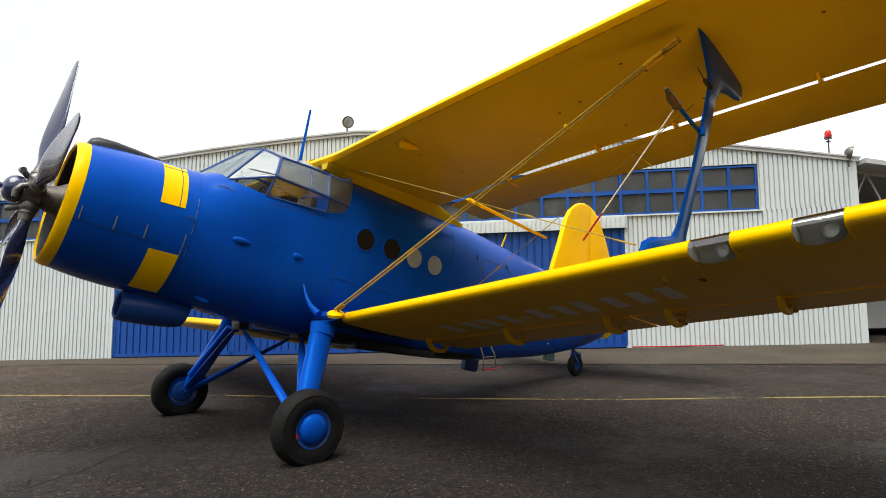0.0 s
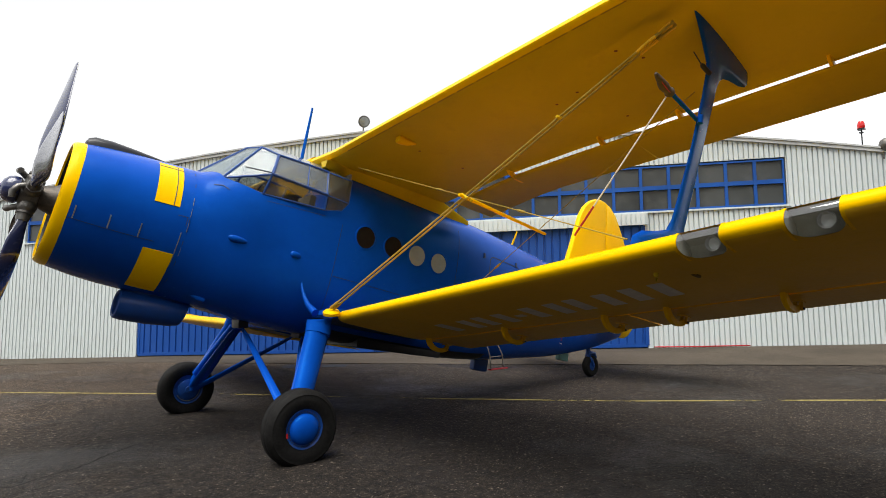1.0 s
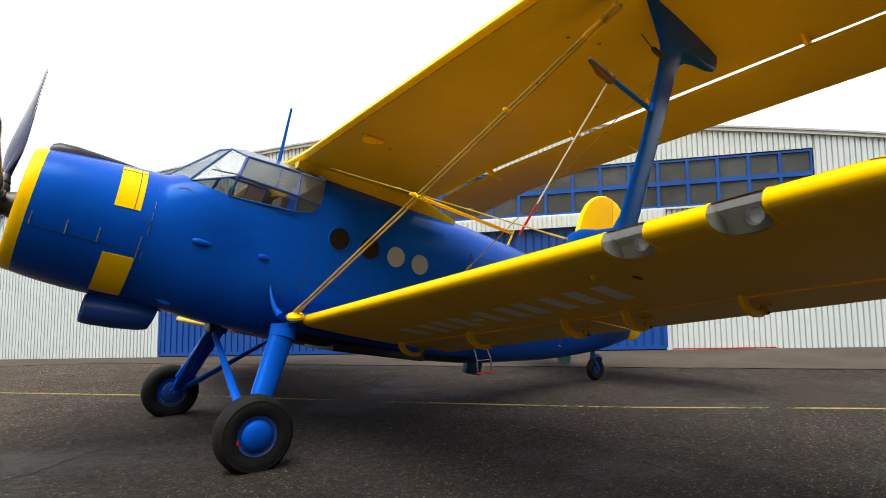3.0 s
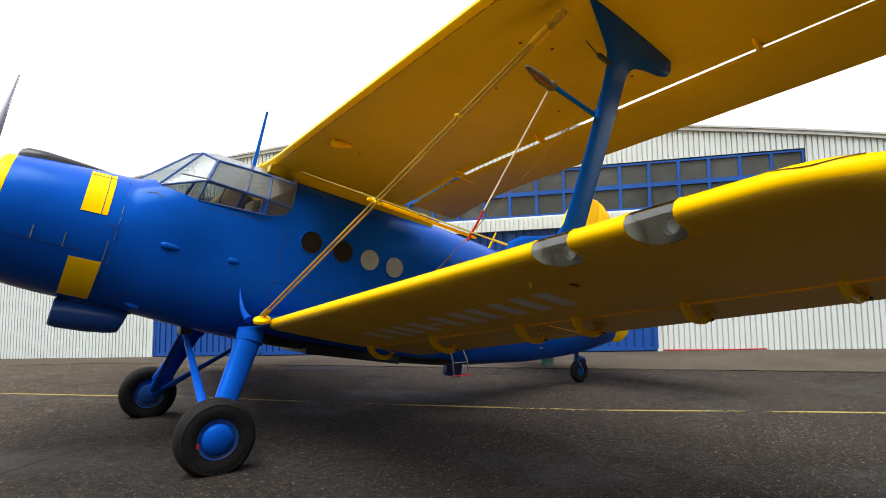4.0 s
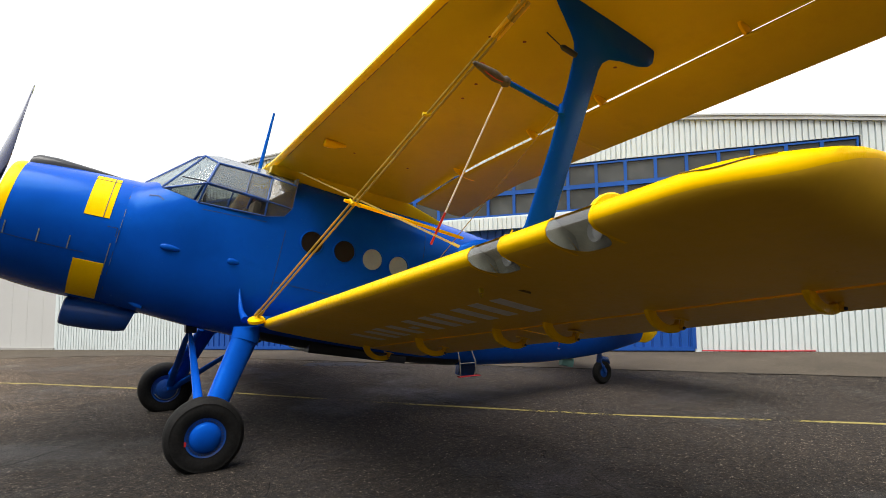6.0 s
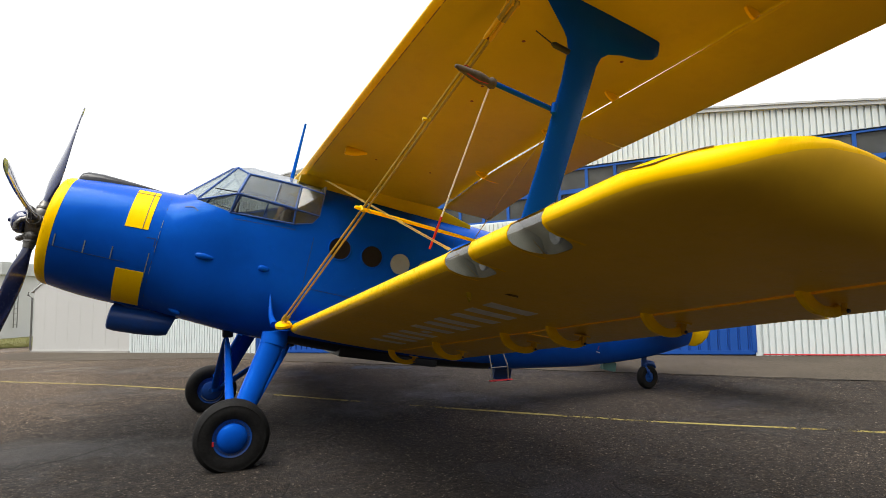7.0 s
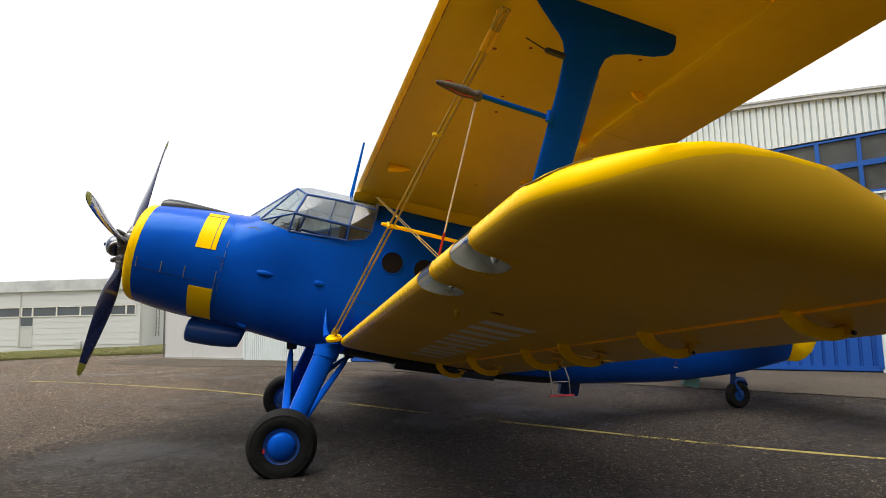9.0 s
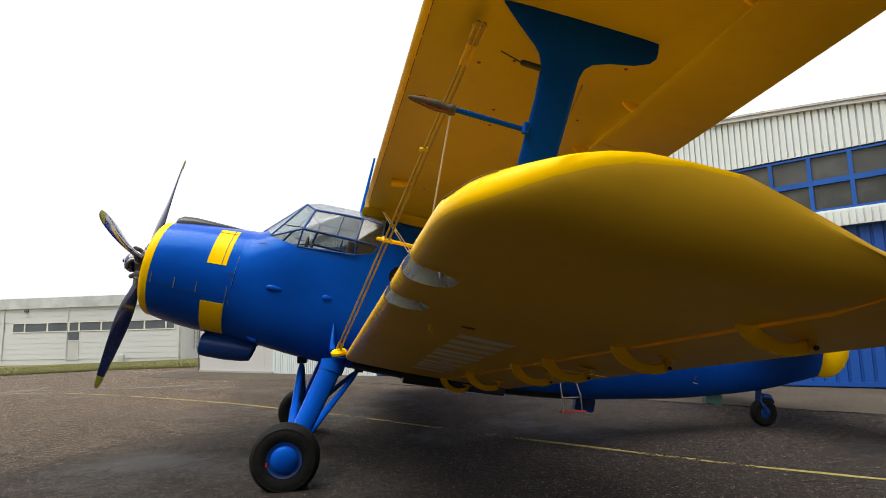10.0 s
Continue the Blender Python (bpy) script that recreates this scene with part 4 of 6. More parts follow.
# dark intake fairing on top of the cowl
bm = bmesh.new()
rings = []
for s, w, t in ((2.05, 0.13, 0.035), (2.03, 0.17, 0.085), (1.97, 0.19, 0.115), (1.8, 0.20, 0.112), (1.6, 0.19, 0.085), (1.35, 0.15, 0.05), (1.12, 0.09, 0.015), (1.0, 0.03, 0.0)):
    base = 0.715 + (2.03 - s) * 0.115
    rings.append([W(s, w * math.cos(math.pi * i / 12), base - 0.03 + (t + 0.03) * math.sin(math.pi * i / 12) ** 0.7) for i in range(13)])
loft(bm, rings)
pp("air_intake", bm, BLACK, "matt black air intake fairing on top of the cowling", cowl)

# oil cooler tunnel below the nose
bm = bmesh.new()
rings = []
for s, r, hc, sk in ((1.36, 0.135, -0.965, 0), (1.375, 0.15, -0.965, 0), (1.36, 0.168, -0.965, 0.0), (1.28, 0.18, -0.965, 0), (1.0, 0.185, -0.955, 0), (0.75, 0.17, -0.945, 0.0), (0.62, 0.15, -0.94, -0.03), (0.615, 0.135, -0.94, -0.03), (0.70, 0.13, -0.94, 0)):
    rings.append([W(s - 0.10 + sk * math.sin(2 * math.pi * i / 28), 0.02 + r * 1.1 * math.cos(2 * math.pi * i / 28), hc + r * math.sin(2 * math.pi * i / 28)) for i in range(28)])
rings = [[W(0.9, 0.02 + 0.1 * math.cos(2 * math.pi * i / 28), -0.96 + 0.1 * math.sin(2 * math.pi * i / 28)) for i in range(28)]] + rings
loft(bm, rings)
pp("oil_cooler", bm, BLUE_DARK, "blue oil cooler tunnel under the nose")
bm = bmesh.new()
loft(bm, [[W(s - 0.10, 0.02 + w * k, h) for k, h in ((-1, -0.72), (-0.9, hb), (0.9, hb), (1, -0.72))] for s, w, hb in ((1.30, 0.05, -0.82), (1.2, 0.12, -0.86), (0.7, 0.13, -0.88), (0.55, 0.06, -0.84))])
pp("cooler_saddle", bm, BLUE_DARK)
bm = bmesh.new()
tube(bm, [W(0.62, 0.40, -0.70), W(0.52, 0.46, -0.74), W(0.44, 0.48, -0.755)], [0.02, 0.03, 0.025], 10)
pp("exhaust_stub", bm, BLUE)

# radial engine
engine = bmesh.new()
lathe(engine, W(1.75, 0, 0), W(1, 0, 0) - W(0, 0, 0), [(0, 0.30), (0.1, 0.31), (0.2, 0.30), (0.32, 0.24), (0.42, 0.16), (0.55, 0.12), (0.68, 0.10)], 28)
engine = pp("engine", engine, ENGINE, "dark radial engine with finned cylinders")
for k in range(9):
    a = 2 * math.pi * k / 9 + 0.2
    d = W(0, math.cos(a), math.sin(a)) - W(0, 0, 0)
    bm = bmesh.new()
    prof = []
    for i in range(9):
        prof += [(0.26 + i * 0.026, 0.075), (0.268 + i * 0.026, 0.092), (0.276 + i * 0.026, 0.092), (0.284 + i * 0.026, 0.075)]
    lathe(bm, W(1.93, 0, 0), d, prof, 14)
    pp("cylinder", bm, ENGINE, "", engine)
    bm = bmesh.new()
    c = W(2.03, 0, 0)
    tube(bm, [c + d * 0.22 + (W(0, -math.sin(a), math.cos(a)) - W(0, 0, 0)) * 0.05, c + d * 0.47 + (W(0, -math.sin(a), math.cos(a)) - W(0, 0, 0)) * 0.06], 0.014, 8)
    pp("pushrod", bm, STEEL, "", engine)

# propeller
prop = bmesh.new()
AX = W(1, 0, 0) - W(0, 0, 0)
lathe(prop, W(2.19, 0, 0), AX, [(0, 0.085), (0.08, 0.09), (0.10, 0.14), (0.23, 0.145), (0.27, 0.12), (0.29, 0.10)], 28)
prop = pp("propeller", prop, STEEL, "four-bladed propeller with dark blades and pale yellow tips")
bm = bmesh.new()
lathe(bm, W(2.445, 0, 0), AX, [(0, 0.105), (0.03, 0.145), (0.09, 0.15), (0.14, 0.128), (0.175, 0.085), (0.19, 0.03), (0.22, 0.028), (0.225, 0)], 28)
pp("hub_dome", bm, BLADE, "dark rounded propeller hub dome", prop)


def blade(phi, k):
    rad = W(0, math.sin(phi), math.cos(phi)) - W(0, 0, 0)
    tan = W(0, math.cos(phi), -math.sin(phi)) - W(0, 0, 0)
    c = W(2.36, 0, 0)

    def section(r, chord, th, beta):
        ch = AX * math.sin(beta) - tan * math.cos(beta)
        nn = rad.cross(ch)
        out = []
        for i in range(20):
            a = 2 * math.pi * i / 20
            x = math.cos(a)
            out.append(c + rad * r + ch * (chord * 0.5 * x) + nn * (th * 0.5 * math.sin(a) * (1 - 0.35 * x)))
        return out
    def grown(rr):
        return [(0.3 + (r[0] - 0.3) * k, *r[1:]) for r in rr]
    rows = [(0.30, 0.10, 0.10, 0.95), (0.42, 0.13, 0.085, 0.91), (0.58, 0.20, 0.065, 0.83), (0.80, 0.25, 0.05, 0.64), (1.05, 0.255, 0.038, 0.48), (1.3, 0.232, 0.03, 0.35), (1.5, 0.196, 0.024, 0.27), (1.56, 0.184, 0.022, 0.25)]
    bm = bmesh.new()
    ends = [(1.64, 0.160, 0.022, 0.235), (1.70, 0.125, 0.018, 0.225), (1.735, 0.085, 0.014, 0.22), (1.75, 0.025, 0.008, 0.22)]
    loft(bm, [section(*r) for r in smooth_rows(grown(rows + ends), 3)])
    b = pp("blade", bm, BLADE, "", prop)
    # painted tip on the rear face
    bm = bmesh.new()
    rings = []
    for r, chord, th, beta in grown([(1.60, 0.172, 0.022, 0.24)] + ends):
        full = section(r, chord * 1.01, th + 0.003, beta)
        mid = c + rad * r
        aft = 1 if (full[5] - mid).dot(AX) < 0 else -1
        half = [full[i if aft > 0 else (20 - i) % 20] for i in range(0, 11)]
        rings.append(half + [p + (mid - p) * 0.5 for p in reversed(half)])
    loft(bm, rings)
    pp("blade_tip", bm, TIP, "pale yellow painted tip", b)
    bm = bmesh.new()
    lathe(bm, c, rad, [(0.12, 0.085), (0.16, 0.095), (0.2, 0.085), (0.22, 0.07), (0.30, 0.062), (0.33, 0.055)], 18)
    lathe(bm, c, rad, [(0.225, 0.078), (0.25, 0.078)], 18)
    pp("blade_root", bm, STEEL, "", b)
    bm = bmesh.new()
    off = AX * 0.10 - tan * 0.02
    tube(bm, [c + rad * 0.17 + off * 0.6, c + rad * 0.2 + off * 1.3 + tan * 0.06, c + rad * 0.19 + off * 1.6 + tan * 0.13, c + rad * 0.17 + off * 1.5 + tan * 0.19], [0.035, 0.03, 0.034, 0.03], 10)
    pp("counterweight", bm, STEEL, "", b)


for a in (-14, 76, 166, 256):
    blade(radians(a), 1.062)


# wings
def prof(x):
    """Half thickness along the chord: a blunt round nose and a thin tail."""
    return 5 * (0.2969 * math.sqrt(x) - 0.126 * x - 0.3516 * x * x + 0.2843 * x ** 3 - 0.1036 * x ** 4) + 1.9 * math.sqrt(x) * math.exp(-18 * x)


def foil(lead, trail, thick, low, x0=0.0, x1=1.0, n=16):
    """Closed section: lead and trail points, thickness of the upper and the lower side."""
    lead, trail = Vector(lead), Vector(trail)
    ch = trail - lead
    up = Vector((-ch.z, 0, ch.x)) * -1
    up.normalize()
    if up.z < 0:
        up = -up

    t = prof
    xs = [x0 + (x1 - x0) * (1 - math.cos(math.pi * i / n)) / 2 if x0 == 0 else x0 + (x1 - x0) * i / n for i in range(n + 1)]
    u = [lead + ch * x + up * (t(x) * thick) for x in xs]
    d = [lead + ch * x - up * (t(x) * low) for x in reversed(xs)]
    return [W(p.x, p.y, p.z) for p in u + d]


def nose_skin(ob, rings, up, lows):
    """Give the metal leading-edge skin a glossier, brighter yellow with its light painted in."""
    ob.data.materials.append(YELLOW)
    side = set()
    for r, low in zip(rings, lows):
        k = len(r)
        side |= {tuple(round(v, 4) for v in r[i]) for i in list(range(0, up + 1)) + list(range(k - low - 1, k))}
    for f in ob.data.polygons:
        if all(tuple(round(v, 4) for v in ob.data.vertices[q].co) in side for q in f.vertices):
            f.material_index = 1


def lin(a, b, ya, yb, y):
    return a + (b - a) * (y - ya) / (yb - ya)


def low_wing(y, side=1):
    """Leading and trailing points of the lower wing at a distance from the centre."""
    ls, lh = lin(-0.909, -1.061, 1.5, 7, y), lin(-0.563, 0.266, 1.5, 7, y)
    ls, lh = ls + lin(0.049, -0.008, 2, 7, y), lh - lin(0.082, 0.065, 2, 7, y)
    ts, th = -3.05, lin(-0.65, 0.10, 1.6, 6.7, y)
    if side < 0:
        lh, th = -0.835 + 0.012 * (y - 3), -0.87 + 0.012 * (y - 3)
    return [ls, lh, ts, th]


LOW_TIP, LOW_R = 7.431, 0.545
UP_TIP = 8.7


def up_wing(y, side=1):
    """Upper wing stations: leading edge, trailing edge, rear end of the fixed wing, flap nose."""
    drop = 0.0 if side > 0 else 0.119 * (y - 1)
    dip = 0.20 * max(0.0, min(1.0, (2.4 - y) / 1.6)) ** 1.5
    ls, lh = lin(-0.6965, -0.953, 2, 7, y), lin(1.737, 2.428, 2, 7, y) - drop
    gs, gh = lin(-2.778, -2.982, 2, 7, y), lin(1.873, 2.429, 2, 7, y) - drop
    fs, fh = lin(-2.7655, -2.9085, 2, 7, y), lin(1.769, 2.317, 2, 7, y) - drop
    ts, th = lin(-3.530, -3.504, 2, 7, y), lin(1.805, 2.230, 2, 7, y) - drop
    return [ls, lh, ts, th - dip, gs, gh - dip * 0.7, fs, fh - dip * 0.7]


UP_G = 0.73


def up_tail(y, side=1):
    """Where the fixed wing's section would end if it ran on past the slot."""
    ls, lh, ts, th, gs, gh, fs, fh = up_wing(y, side)
    return ls + (gs - ls) / UP_G, lh + (gh - lh) / UP_G


def tipped(y, tip, r):
    """How far the planform has closed in towards a rounded tip: 0 to 1."""
    if y < tip - r:
        return 0.0
    return 1 - math.sqrt(max(0.0, 1 - ((y - tip + r) / r) ** 2))


def tip_ys(y0, tip, r, n=10):
    out = [y0 + (tip - r - y0) * i / 6 for i in range(7)]
    return out + [tip - r + r * math.sin(math.pi / 2 * i / n) for i in range(1, n + 1)]


LIGHTS = ((5.55, 5.83), (6.21, 6.49))


def low_section(y, side):
    """Lead, trail, thickness factor and gap fraction, closing round the tip."""
    ls, lh, ts, th = low_wing(y, side)
    gs = lin(-2.19, -2.50, 1.61, 6.72, y)
    k = min(0.999, max(0.0, (y - LOW_TIP + LOW_R) / LOW_R))
    f = math.sqrt(max(0.0, 1 - k ** 2.33)) ** 0.327
    e = max(0.0, 1 - k ** 1.823) ** 0.244
    ms = ls + (lin(-3.128, -2.685, 1.5, 7, y) - ls) * 0.818
    mh = lh + (th - lh) * (ms - ls) / (ts - ls)
    up = 0.172 * k ** 7.26
    a = (ms + (ls - ms) * f, side * y, mh + (lh - mh) * f + up)
    b = (ms + (ts - ms) * e, side * y, mh + (th - mh) * e + 0.19 * up)
    t = math.sqrt(max(0.02, 1 - k ** 4.69)) * (1 + 0.1 * k)
    return a, b, t, (a[0] - gs) / max(0.01, a[0] - b[0])


def build_low(side):
    bm = bmesh.new()
    rings = []
    FL = 7.37
    ys = [1.42 + (LOW_TIP - LOW_R - 1.42) * i / 8 for i in range(9)] + [v for p in LIGHTS for v in p] + [LOW_TIP - LOW_R * (1 - math.sin(math.pi / 2 * i / 14)) for i in range(1, 15)] + [FL, FL + 0.012]
    ys = sorted(set(ys))
    N = 18
    for y in ys:
        a, b, t, g = low_section(y, side)
        rings.append(foil(a, b, 0.19 * t, 0.125 * t, 0, 1.0 if y > FL + 0.005 else min(1.0, max(0.05, g)), N))
    rows = loft(bm, rings)
    if side > 0:
        cut = []
        for i, (ya, yb) in enumerate(zip(ys, ys[1:])):
            if any(p[0] - 0.001 <= ya and yb <= p[1] + 0.001 for p in LIGHTS):
                idx = list(range(0, 2)) + list(range(2 * N + 1 - 5, 2 * N + 1)) + [2 * N + 1]
                for q in idx:
                    e = (q + 1) % (2 * N + 2)
                    fs = [f for f in rows[i][q].link_faces if rows[i + 1][e] in f.verts and rows[i][e] in f.verts]
                    cut += fs
        bmesh.ops.delete(bm, geom=list(set(cut)), context="FACES_ONLY")
    wing = pp("lower_wing", bm, YELLOW_DIM_SOILED, "soiled yellow lower wing, its underside shade put into a darker yellow")
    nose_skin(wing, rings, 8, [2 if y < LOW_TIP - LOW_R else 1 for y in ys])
    for ya, yb in ((1.46, 4.36), (4.39, FL - 0.02)):
        bm = bmesh.new()
        rings = []
        for j in range(13):
            y = ya + (yb - ya) * j / 12
            a, b, t, g = low_section(y, side)
            a2 = (a[0], a[1], a[2] - 0.006)
            b2 = (b[0], b[1], b[2] - 0.008)
            rings.append(foil(a2, b2, 0.175 * t, 0.115 * t, min(0.97, max(0.05, g) + 0.016), 1.0, 10))
        loft(bm, rings)
        pp("flap", bm, YELLOW_DIM_SOILED, "yellow trailing-edge flap", wing)
    return wing


low_left = build_low(1)
low_right = build_low(-1)


def build_up(side):
    bm = bmesh.new()
    rings = []
    r = 0.9
    for y in [0.0] + tip_ys(0.75, UP_TIP, r, 8) + [1.05, 1.35, 1.7]:
        ls, lh, ts, th, gs, gh, fs, fh = up_wing(max(y, 0.75), side)
        vs, vh = up_tail(max(y, 0.75), side)
        k = tipped(y, UP_TIP, r)
        c = 1 - k
        ms, mh = (ls + ts) / 2, (lh + gh) / 2
        a = (ls + (ms - ls) * k * 0.9, side * y, lh + (mh - lh) * k)
        b = (vs + (ms - vs) * k * 0.9, side * y, vh + (mh - vh) * k)
        rings.append((y, foil(a, b, 0.22 * (c + 0.1 * k), 0.10 * (c + 0.1 * k), 0, UP_G if k < 0.02 else min(1, UP_G + (1 - UP_G) * min(1, k * 40)), 18)))
    rings.sort(key=lambda p: p[0])
    loft(bm, [p[1] for p in rings])
    wing = pp("upper_wing", bm, YELLOW_OLD, "broad yellow upper wing with a dull orange underside")
    nose_skin(wing, [p[1] for p in rings], 8, [2] * len(rings))
    bm = bmesh.new()
    rings = []
    for j in range(21):
        y = 0.95 + (UP_TIP - r - 0.95) * j / 20
        ls, lh, ts, th, gs, gh, fs, fh = up_wing(y, side)
        vs, vh = up_tail(y, side)
        row = []
        for x, o in ((UP_G - 0.01, 0.001), (UP_G + 0.039, 0.001), (UP_G + 0.039, -0.008), (UP_G - 0.01, -0.008)):
            row.append(W(ls + (vs - ls) * x, side * y, lh + (vh - lh) * x + prof(x) * 0.22 + o))
        rings.append(row)
    loft(bm, rings)
    pp("shroud", bm, YELLOW_OLD, "", wing)
    for ya, yb, nm in ((0.95, 3.878, "flap"), (3.886, UP_TIP - r - 0.02, "aileron")):
        bm = bmesh.new()
        rings = []
        for j in range(9):
            y = ya + (yb - ya) * j / 8
            ls, lh, ts, th, gs, gh, fs, fh = up_wing(y, side)
            rings.append(foil((fs, side * y, fh), (ts, side * y, th), 0.05, 0.035, 0.0, 1.0, 10))
        loft(bm, rings)
        pp(nm, bm, YELLOW_OLD, "", wing)
    return wing


up_left = build_up(1)
up_right = build_up(-1)


def low_surface(y, x, side=1, depth=0.125):
    """A point on the underside of the lower wing at the fraction x of the chord."""
    ls, lh, ts, th = low_wing(y, side)
    t = prof(x)
    return W(ls + (ts - ls) * x, side * y, lh + (th - lh) * x - t * depth)


def up_surface(y, s):
    """A point on the underside of the upper wing."""
    ls, lh = up_wing(y)[:2]
    vs, vh = up_tail(y)
    x = min(0.98, max(0.001, (ls - s) / (ls - vs)))
    return W(s, y, lh + (vh - lh) * x - prof(x) * 0.10)


def hinge(p, length, drop, width, parent):
    """A banana-shaped hinge bracket under a wing."""
    bm = bmesh.new()
    rings = []
    n = 14
    fw = (W(1, 0, 0) - W(0, 0, 0))
    upv = (W(0, 0, 1) - W(0, 0, 0))
    hh = 0.040 * length / 0.37
    for i in range(n + 1):
        th = radians(128) * i / n
        q = p + fw * 0.03 - fw * (length * 0.62 * (1 - math.cos(th))) - upv * (drop * math.sin(th) - 0.035)
        tan = (-fw * math.sin(th) * length * 0.62 - upv * math.cos(th) * drop).normalized()
        nrm = tan.cross(Vector((0, 1, 0)))
        k = 1.3 - 0.45 * min(1.0, i / 9)
        rings.append([q + nrm * (hh * k * a) + Vector((0, width * 0.75 * b, 0)) for a, b in ((1, -0.7), (1, 0.7), (0.8, 1), (-0.8, 1), (-1, 0.7), (-1, -0.7), (-0.8, -1), (0.8, -1))])
    loft(bm, rings)
    hb = pp("hinge_bracket", bm, YELLOW, "", parent)
    e = q - fw * 0.01
    bm = bmesh.new()
    tube(bm, [e + Vector((0, -width * 1.6, 0)), e + Vector((0, width * 1.6, 0))], 0.017, 8)
    tube(bm, [e + upv * 0.06 - fw * 0.01 + Vector((0, width * 0.8, 0)), e + Vector((0, width * 0.8, 0))], 0.016, 8)
    tube(bm, [e + upv * 0.06 - fw * 0.01 - Vector((0, width * 0.8, 0)), e - Vector((0, width * 0.8, 0))], 0.016, 8)
    beam(bm, e + upv * 0.062 + fw * 0.05, e + upv * 0.062 - fw * 0.05, width * 3.2, 0.012, upv)
    pp("hinge_bolt", bm, YELLOW_DIM_SOILED, "", hb)
    bm = bmesh.new()
    lathe(bm, e + Vector((0, width * 1.58, 0)), (0, 1, 0), [(0, 0.011), (0.012, 0.010), (0.013, 0)], 8)
    pp("bolt_head", bm, SEAM, "", hb)


for x, y, z in ((-1.958, 1.608, 1.157), (-2.045, 2.91, 1.33), (-2.192, 4.158, 1.507), (-2.263, 4.788, 1.599), (-2.364, 5.739, 1.74), (-2.458, 6.721, 1.897)):
    hinge(Vector((x, y, z + 0.012)), 0.315, 0.136, 0.028, low_left)
for y in (2.08, 3.52, 4.50, 5.93, 7.4):
    hinge(up_surface(y, up_wing(y)[4] + 0.08), 0.36, 0.09, 0.022, up_left)

# wing roots, fairings
for side in (1, -1):
    bm = bmesh.new()
    rings = []
    for y, k in ((0.55, 0.0), (0.85, 0.3), (1.1, 0.75), (1.42, 1.0)):
        ls, lh, ts, th = low_wing(1.42, side)
        rings.append(foil((ls + 0.03 - 0.06 * (1 - k), side * y, lh + 0.01), (ts + 0.4, side * y, th + 0.02), 0.185, 0.12, 0, 1, 14))
    loft(bm, rings)
    stub = pp("wing_stub", bm, BLUE, "blue wing stub with a black underside at the cabin's foot")
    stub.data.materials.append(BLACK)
    # black on the stub's faces that point down
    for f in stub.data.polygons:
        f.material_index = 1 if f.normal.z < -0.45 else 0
    # yellow root fairing of the upper wing along the cabin shoulder
    bm = bmesh.new()
    rings = []
    for i in range(19):
        t = i / 18
        s = -0.62 - 2.80 * t
        hf = 1.425 - 0.02 * math.sin(math.pi * t)
        yf = side_y(s, hf) if s < -0.98 else lin(0.60, side_y(-0.98, 1.42), -0.62, -0.98, s)
        tail = max(0.0, (t - 0.72) / 0.28)
        hs = hf + 0.13 * math.sin(math.pi * min(0.5, t * 2.5)) * (1 - tail) + 0.03
        yo = yf + 0.02 + 0.12 * math.sin(math.pi * min(0.5, t * 3)) * (1 - tail)
        rings.append([W(s, side * (yf - 0.1), hf - 0.045), W(s, side * (yf + 0.006), hf - 0.045), W(s, side * (yf + 0.016), hf - 0.03), W(s, side * (yf * 0.6 + yo * 0.4 + 0.01), hf * 0.6 + hs * 0.4), W(s, side * yo, hs), W(s, side * yo, hs + 0.02), W(s, side * (yf - 0.15), hs + 0.02)])
    loft(bm, rings)
    pp("wing_root_fairing", bm, YELLOW_OLD, "yellow fairing where the upper wing meets the cabin")
    # foot plate where the bracing starts, and its blue pillar fairing
    bm = bmesh.new()
    c = Vector((-0.60, side * 1.40, 1.585))
    lathe(bm, c + Vector((0, 0, -0.05)), (0.12, side * 0.25, 1), [(0, 0.10), (0.035, 0.105), (0.055, 0.085), (0.06, 0.0)], 20)
    foot = pp("bracing_foot", bm, YELLOW, "yellow bracing foot plate")
    bm = bmesh.new()
    for k in range(9):
        a = 2 * math.pi * k / 9
        lathe(bm, c + Vector((0.088 * math.cos(a), 0.086 * math.sin(a), -0.005 - side * 0.02 * math.sin(a) - 0.01 * math.cos(a))), (0.12, side * 0.25, 1), [(0, 0.009), (0.008, 0.008), (0.009, 0)], 6)
    tagged(pp("foot_bolts", bm, SEAM, "", foot), kind="stuff")
    bm = bmesh.new()
    tube(bm, [W(-0.59, side * 0.765, -0.26), W(-0.60, side * 0.80, -0.36), W(-0.62, side * 0.88, -0.47), W(-0.64, side * 0.99, -0.57), W(-0.68, side * 1.15, -0.66)], [0.010, 0.018, 0.026, 0.034, 0.05], 12)
    pp("bracing_pillar", bm, BLUE)

# cabin portholes
for side in (1, -1):
    for i, (s, h) in enumerate(((-1.36, 0.547), (-1.84, 0.545), (-2.28, 0.538), (-2.71, 0.534))):
        y = side_y(s, h)
        bm = bmesh.new()
        c = W(s, side * (y - 0.02), h)
        ax = Vector((0, side, 0))
        lathe(bm, c, ax, [(0.0, 0.175), (0.028, 0.175), (0.034, 0.165), (0.034, 0.155), (0.01, 0.152)], 32, False)
        rim = pp("porthole", bm, BLUE, "round cabin window")
        bm = bmesh.new()
        lathe(bm, c, ax, [(0.012, 0.154), (0.024, 0.15), (0.026, 0.0)], 32)
        pp("pane", bm, DARKGLASS if i < 2 else CREAM, "dark glass" if i < 2 else "pale covered pane", rim)


# cockpit canopy
def both(p, side):
    return W(p[0], side * p[1], p[2])


